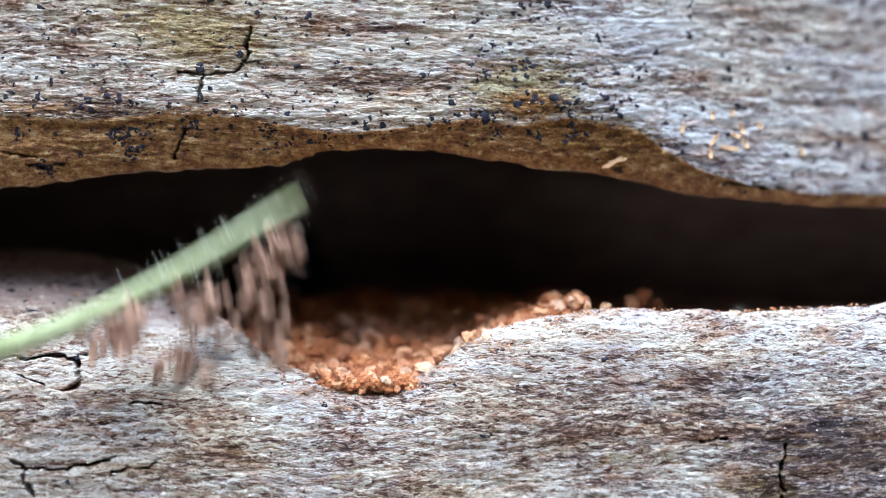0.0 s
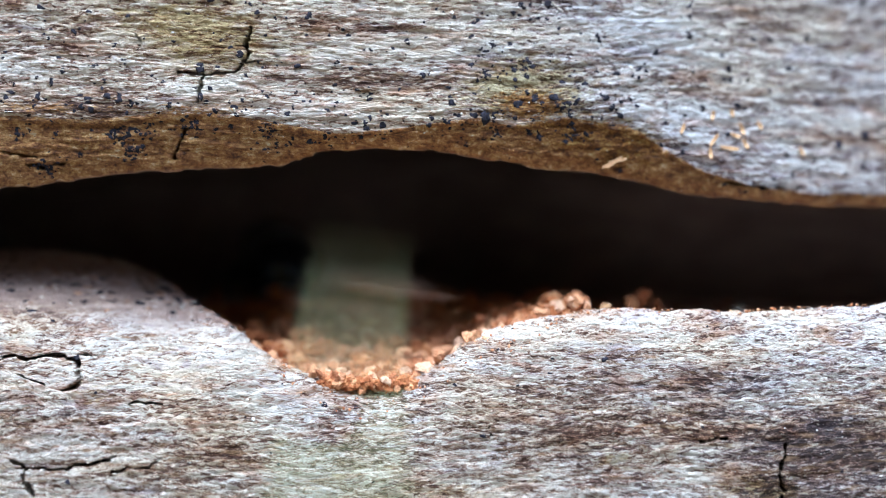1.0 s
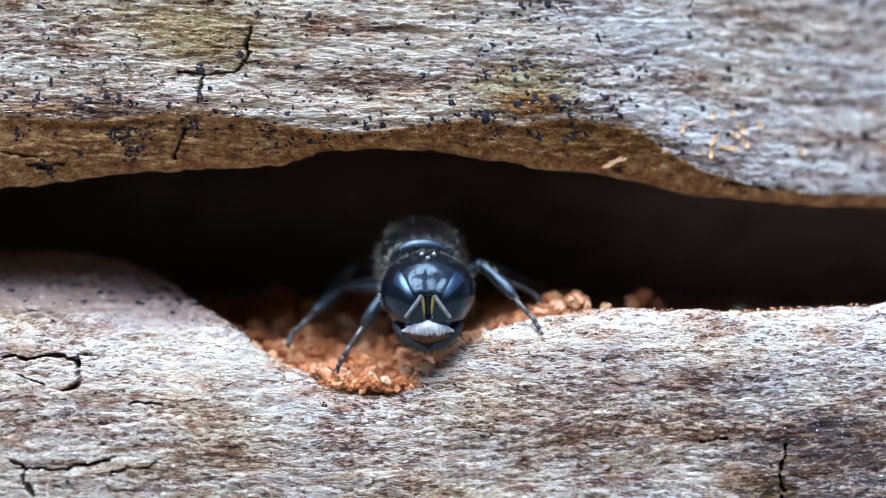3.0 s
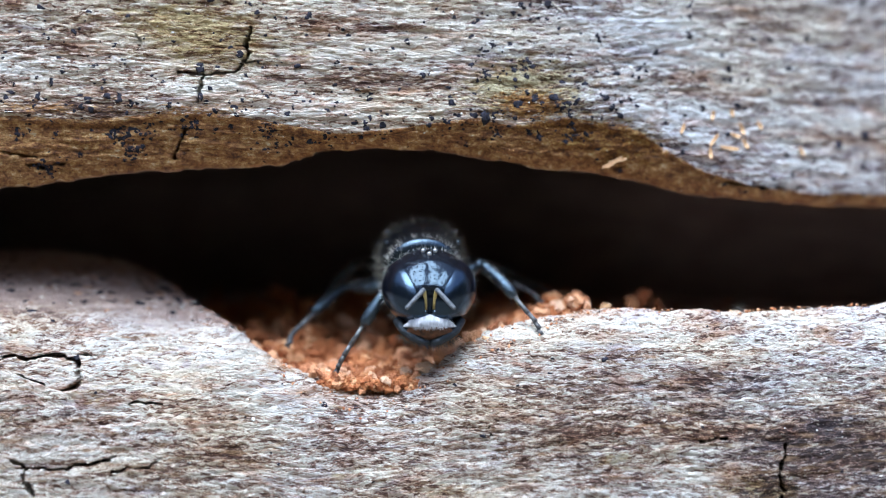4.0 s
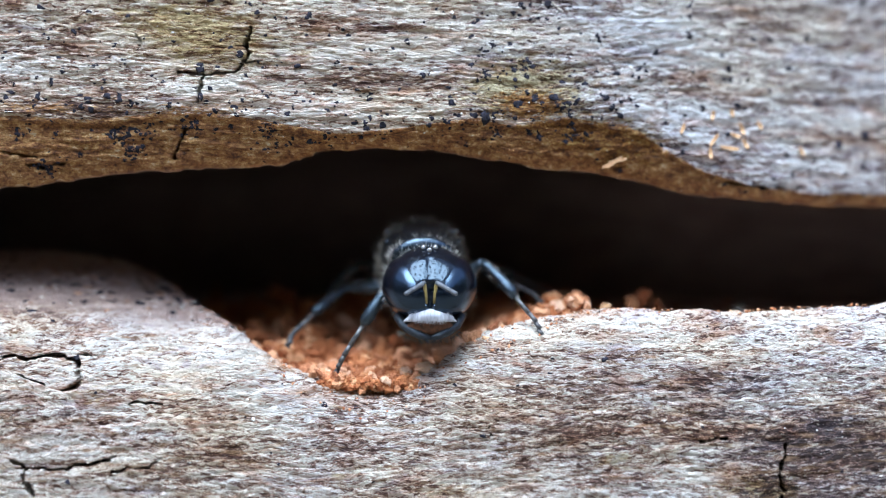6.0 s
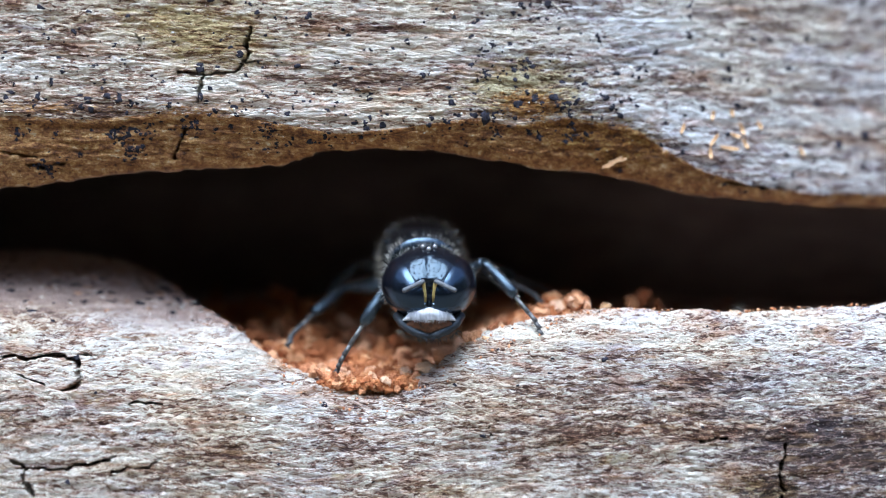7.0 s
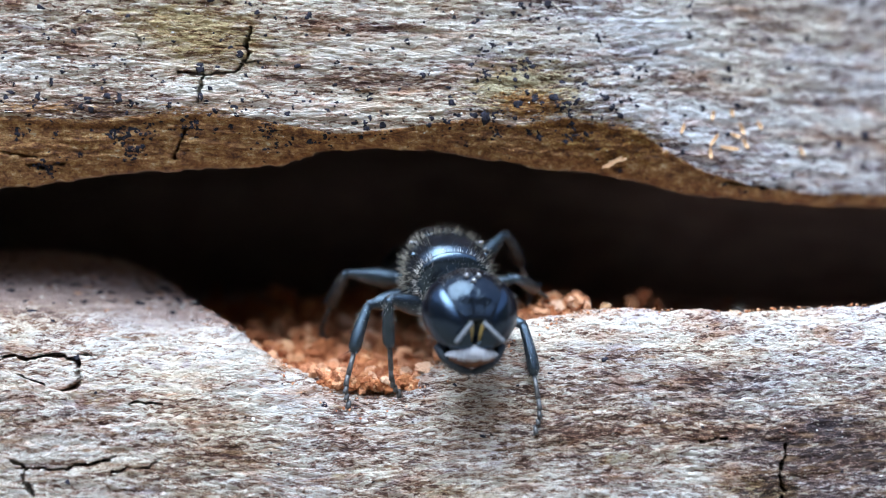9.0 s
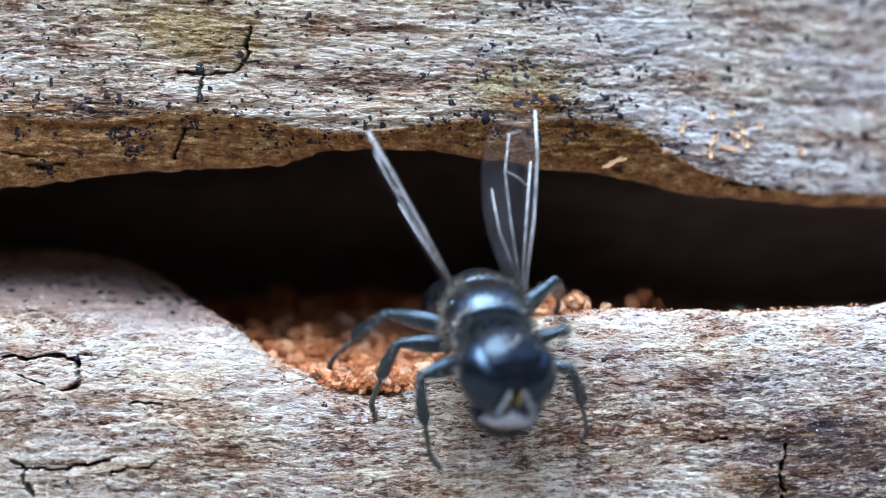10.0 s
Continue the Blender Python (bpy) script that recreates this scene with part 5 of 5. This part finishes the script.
def body_at(t):
    rows = [(r[0], (*r[1], *r[2], *r[3])) for r in BODY]
    v = smooth_at(rows, t)
    th, hd = Vector(v[:3]), Vector(v[3:6])
    d = hd - th
    yaw = math.atan2(d.x, -d.y) * 0.8
    pitch = math.atan2(-d.z, math.hypot(d.x, d.y)) * 0.75
    root = Matrix.Translation(th) @ Euler((pitch, 0, yaw)).to_matrix().to_4x4()
    head = Matrix.Translation(hd) @ Euler((radians(v[7]), 0, radians(v[6]))).to_matrix().to_4x4()
    return root, root.inverted() @ head


def foot_at(key, t, root):
    rows = FEET[key]
    dx, dy = REST[key]
    p = root @ Vector((dx, dy, 0))
    p.z = float(hollow_floor(np.array(p.x), np.array(p.y))) + 0.35
    if t < rows[0][0]:
        k = max(0.0, 1 - (rows[0][0] - t) / 0.15)
        return p.lerp(Vector(rows[0][1]), k)
    return Vector(smooth_at(rows, t))


def leg_poses(key, root, t):
    femur, tibia, hip, l1, l2 = LEGS[key]
    foot = root.inverted() @ foot_at(key, t, root)
    d = foot - hip
    dist = min(max(d.length, abs(l1 - l2) + 0.15), l1 + l2 - 0.04)
    u = d.normalized()
    out = -1 if key[1] == "L" else 1
    k = min(max((t - 8.6) / 0.25, 0.0), 1.0)
    held = Vector({"FL": (-0.1, -0.92, 0.74), "FR": (0.35, -0.13, 1.0), "ML": (-0.6, 0.85, 0.10), "MR": (0.3, 1.0, 0.30), "HL": (-0.6, 0.9, -0.1), "HR": (0.3, 1.0, 0.25)}[key])
    walked = Vector({"FL": (-1.0, -0.6, 0.2), "FR": (1.0, -0.75, 0.3), "ML": (-1.0, -0.4, 0.05), "MR": (1.0, -0.4, 0.45), "HL": (-1.0, 0.2, 0.2), "HR": (1.0, 0.35, 0.8)}[key])
    pole = held.lerp(walked, k)
    if key in ("ML", "HL"):
        pole.z += 0.7 * min(max((t - 9.8) / 0.1, 0.0), 1.0)
    side = (pole - u * u.dot(pole)).normalized()
    c = (l1 * l1 + dist * dist - l2 * l2) / (2 * l1 * dist)
    c = max(-1, min(1, c))
    knee = hip + u * l1 * c + side * l1 * math.sqrt(1 - c * c)
    end = hip + u * dist
    return aim(hip, knee - hip, side), aim(knee, end - knee, side)


def stem_pose(p0, p1, roll):
    """The stem's +x from p0 towards p1, turned about itself."""
    x = (Vector(p1) - Vector(p0)).normalized()
    y = Vector((0, 0, 1)).cross(x)
    y = y.normalized() if y.length > 0.05 else Vector((0, 1, 0))
    m = Matrix((x, y, x.cross(y))).transposed().to_4x4()
    m.translation = Vector(p0)
    return in_mm(m @ Matrix.Rotation(radians(roll), 4, "X"))


def motions():
    # the stem pokes at the hollow, draws back and drops away
    walk(STEM, [(0.0, stem_pose((-14.45, -5.80, -3.25), (-6.85, -0.60, 0.55), 24)), (0.034, stem_pose((-14.40, -5.80, -3.45), (-6.65, -0.60, -0.05), 28)), (0.067, stem_pose((-14.45, -5.60, -3.25), (-6.95, -0.40, 0.50), 24)),
                (0.1, stem_pose((-14.45, -5.40, -3.10), (-7.00, -0.20, 0.70), 22)), (0.2, stem_pose((-13.90, -2.00, -1.95), (-7.60, 5.50, 2.00), 6)),
                (0.3, stem_pose((-14.01, -0.60, -1.45), (-8.55, 8.00, 2.00), 0)), (0.6, stem_pose((-14.01, -0.60, -1.44), (-8.79, 8.00, 1.90), 0)), (0.7, stem_pose((-13.97, -0.80, -1.63), (-5.36, 6.00, 3.00), 5)),
                (0.9, stem_pose((-13.97, -0.80, -1.48), (-5.65, 6.00, 2.94), 5)), (0.934, stem_pose((-15.46, -4.00, -3.74), (-6.72, 2.00, 2.42), 10)), (0.967, stem_pose((-9.00, -4.50, -8.20), (-5.40, 4.50, 1.20), 20)),
                (1.0, stem_pose((-3.20, -4.00, -8.76), (-2.60, 5.00, 0.86), 30)), (1.034, stem_pose((2.60, -7.00, -9.50), (0.40, 1.50, -0.40), 33)), (1.067, stem_pose((6.00, -12.00, -14.00), (2.60, -6.50, -5.60), 36)), (1.1, stem_pose((7.66, -14.00, -21.67), (8.91, -10.00, -15.10), 40)),
                (1.4, stem_pose((4, -20, -74.3), (15, -20, -74.3), 90)), (10.0, stem_pose((4, -20, -74.3), (15, -20, -74.3), 90))])
    # two crumbs that the feet move
    def lump(p, turn):
        return in_mm(Matrix.Translation(p) @ Euler((turn, turn * 0.6, 0.3)).to_matrix().to_4x4())
    walk(KICKED, [(0.0, lump((1.25, 4.50, -2.38), 0)), (1.8, lump((1.25, 4.50, -2.38), 0)), (1.9, lump((3.55, 3.00, -0.40), 1.0)), (2.0, lump((1.60, 0.90, -2.60), 2.0)), (10.0, lump((1.60, 0.90, -2.60), 2.0))])
    walk(DRAGGED, [(0.0, lump((3.75, 3.00, -1.85), 0)), (9.0, lump((3.75, 3.00, -1.85), 0)), (9.1, lump((3.79, -0.20, -2.32), 0.6)), (9.2, lump(on_wood(3.94, -3.73), 1.2)), (10.0, lump(on_wood(3.94, -3.73), 1.2))])
    times = [0.0, 1.1] + [round(1.1 + 0.1 * k, 2) for k in range(1, 14)] + [2.7, 3.8, 4.5, 5.6, 7.0, 8.05] + [round(8.1 + 0.1 * k, 2) for k in range(20)]
    times = sorted(times + [8.467, 8.533, 8.767, 9.767, 9.833])
    body, head = [], []
    legs = {k: ([], []) for k in LEGS}
    whips = [[], []]
    for t in times:
        root, hd = body_at(t)
        body.append((t, in_mm(root)))
        head.append((t, in_mm(hd)))
        for k in LEGS:
            a, b = leg_poses(k, root, t)
            legs[k][0].append((t, in_mm(a)))
            legs[k][1].append((t, in_mm(b)))
        out, front = smooth_at(WHIPS, t)
        for i, (f, sgn) in enumerate(FLAGELLA):
            way = Vector((sgn * math.sin(radians(out)), -math.sin(radians(front)) * math.cos(radians(out)), -math.cos(radians(front)) * math.cos(radians(out))))
            whips[i].append((t, in_mm(aim((sgn * 0.19, -1.26, 0.14), way, (0, -1, 0.3)))))
    walk(WASP, body)
    walk(HEAD, head)
    for k, (femur, tibia, *_) in LEGS.items():
        walk(femur, legs[k][0])
        walk(tibia, legs[k][1])
    for i, (f, sgn) in enumerate(FLAGELLA):
        walk(f, whips[i])
    # wings lie folded on the back, then lift for flight
    for sgn, wing in zip((-1, 1), WINGS):
        def at(yaw, lift, twist):
            return in_mm(Matrix.Translation((sgn * 1.05, 0.2, 0.95)) @ Euler((0, 0, -sgn * radians(yaw))).to_matrix().to_4x4() @ Euler((radians(lift), 0, 0)).to_matrix().to_4x4() @ Euler((0, sgn * radians(twist), 0)).to_matrix().to_4x4())
        up, near = ((70, 58, -30), (64, 58, -26)) if sgn < 0 else ((8, 66, 30), (10, 65, 32))
        walk(wing, [(0.0, at(-15, -20, 8)), (9.8, at(-15, -20, 8)), (9.87, at(25, 25, 20)), (9.9, at(28, 38, 30)), (9.933, at(30, 52, 20)), (9.967, at(*near)), (10.0, at(*up))])


motions()
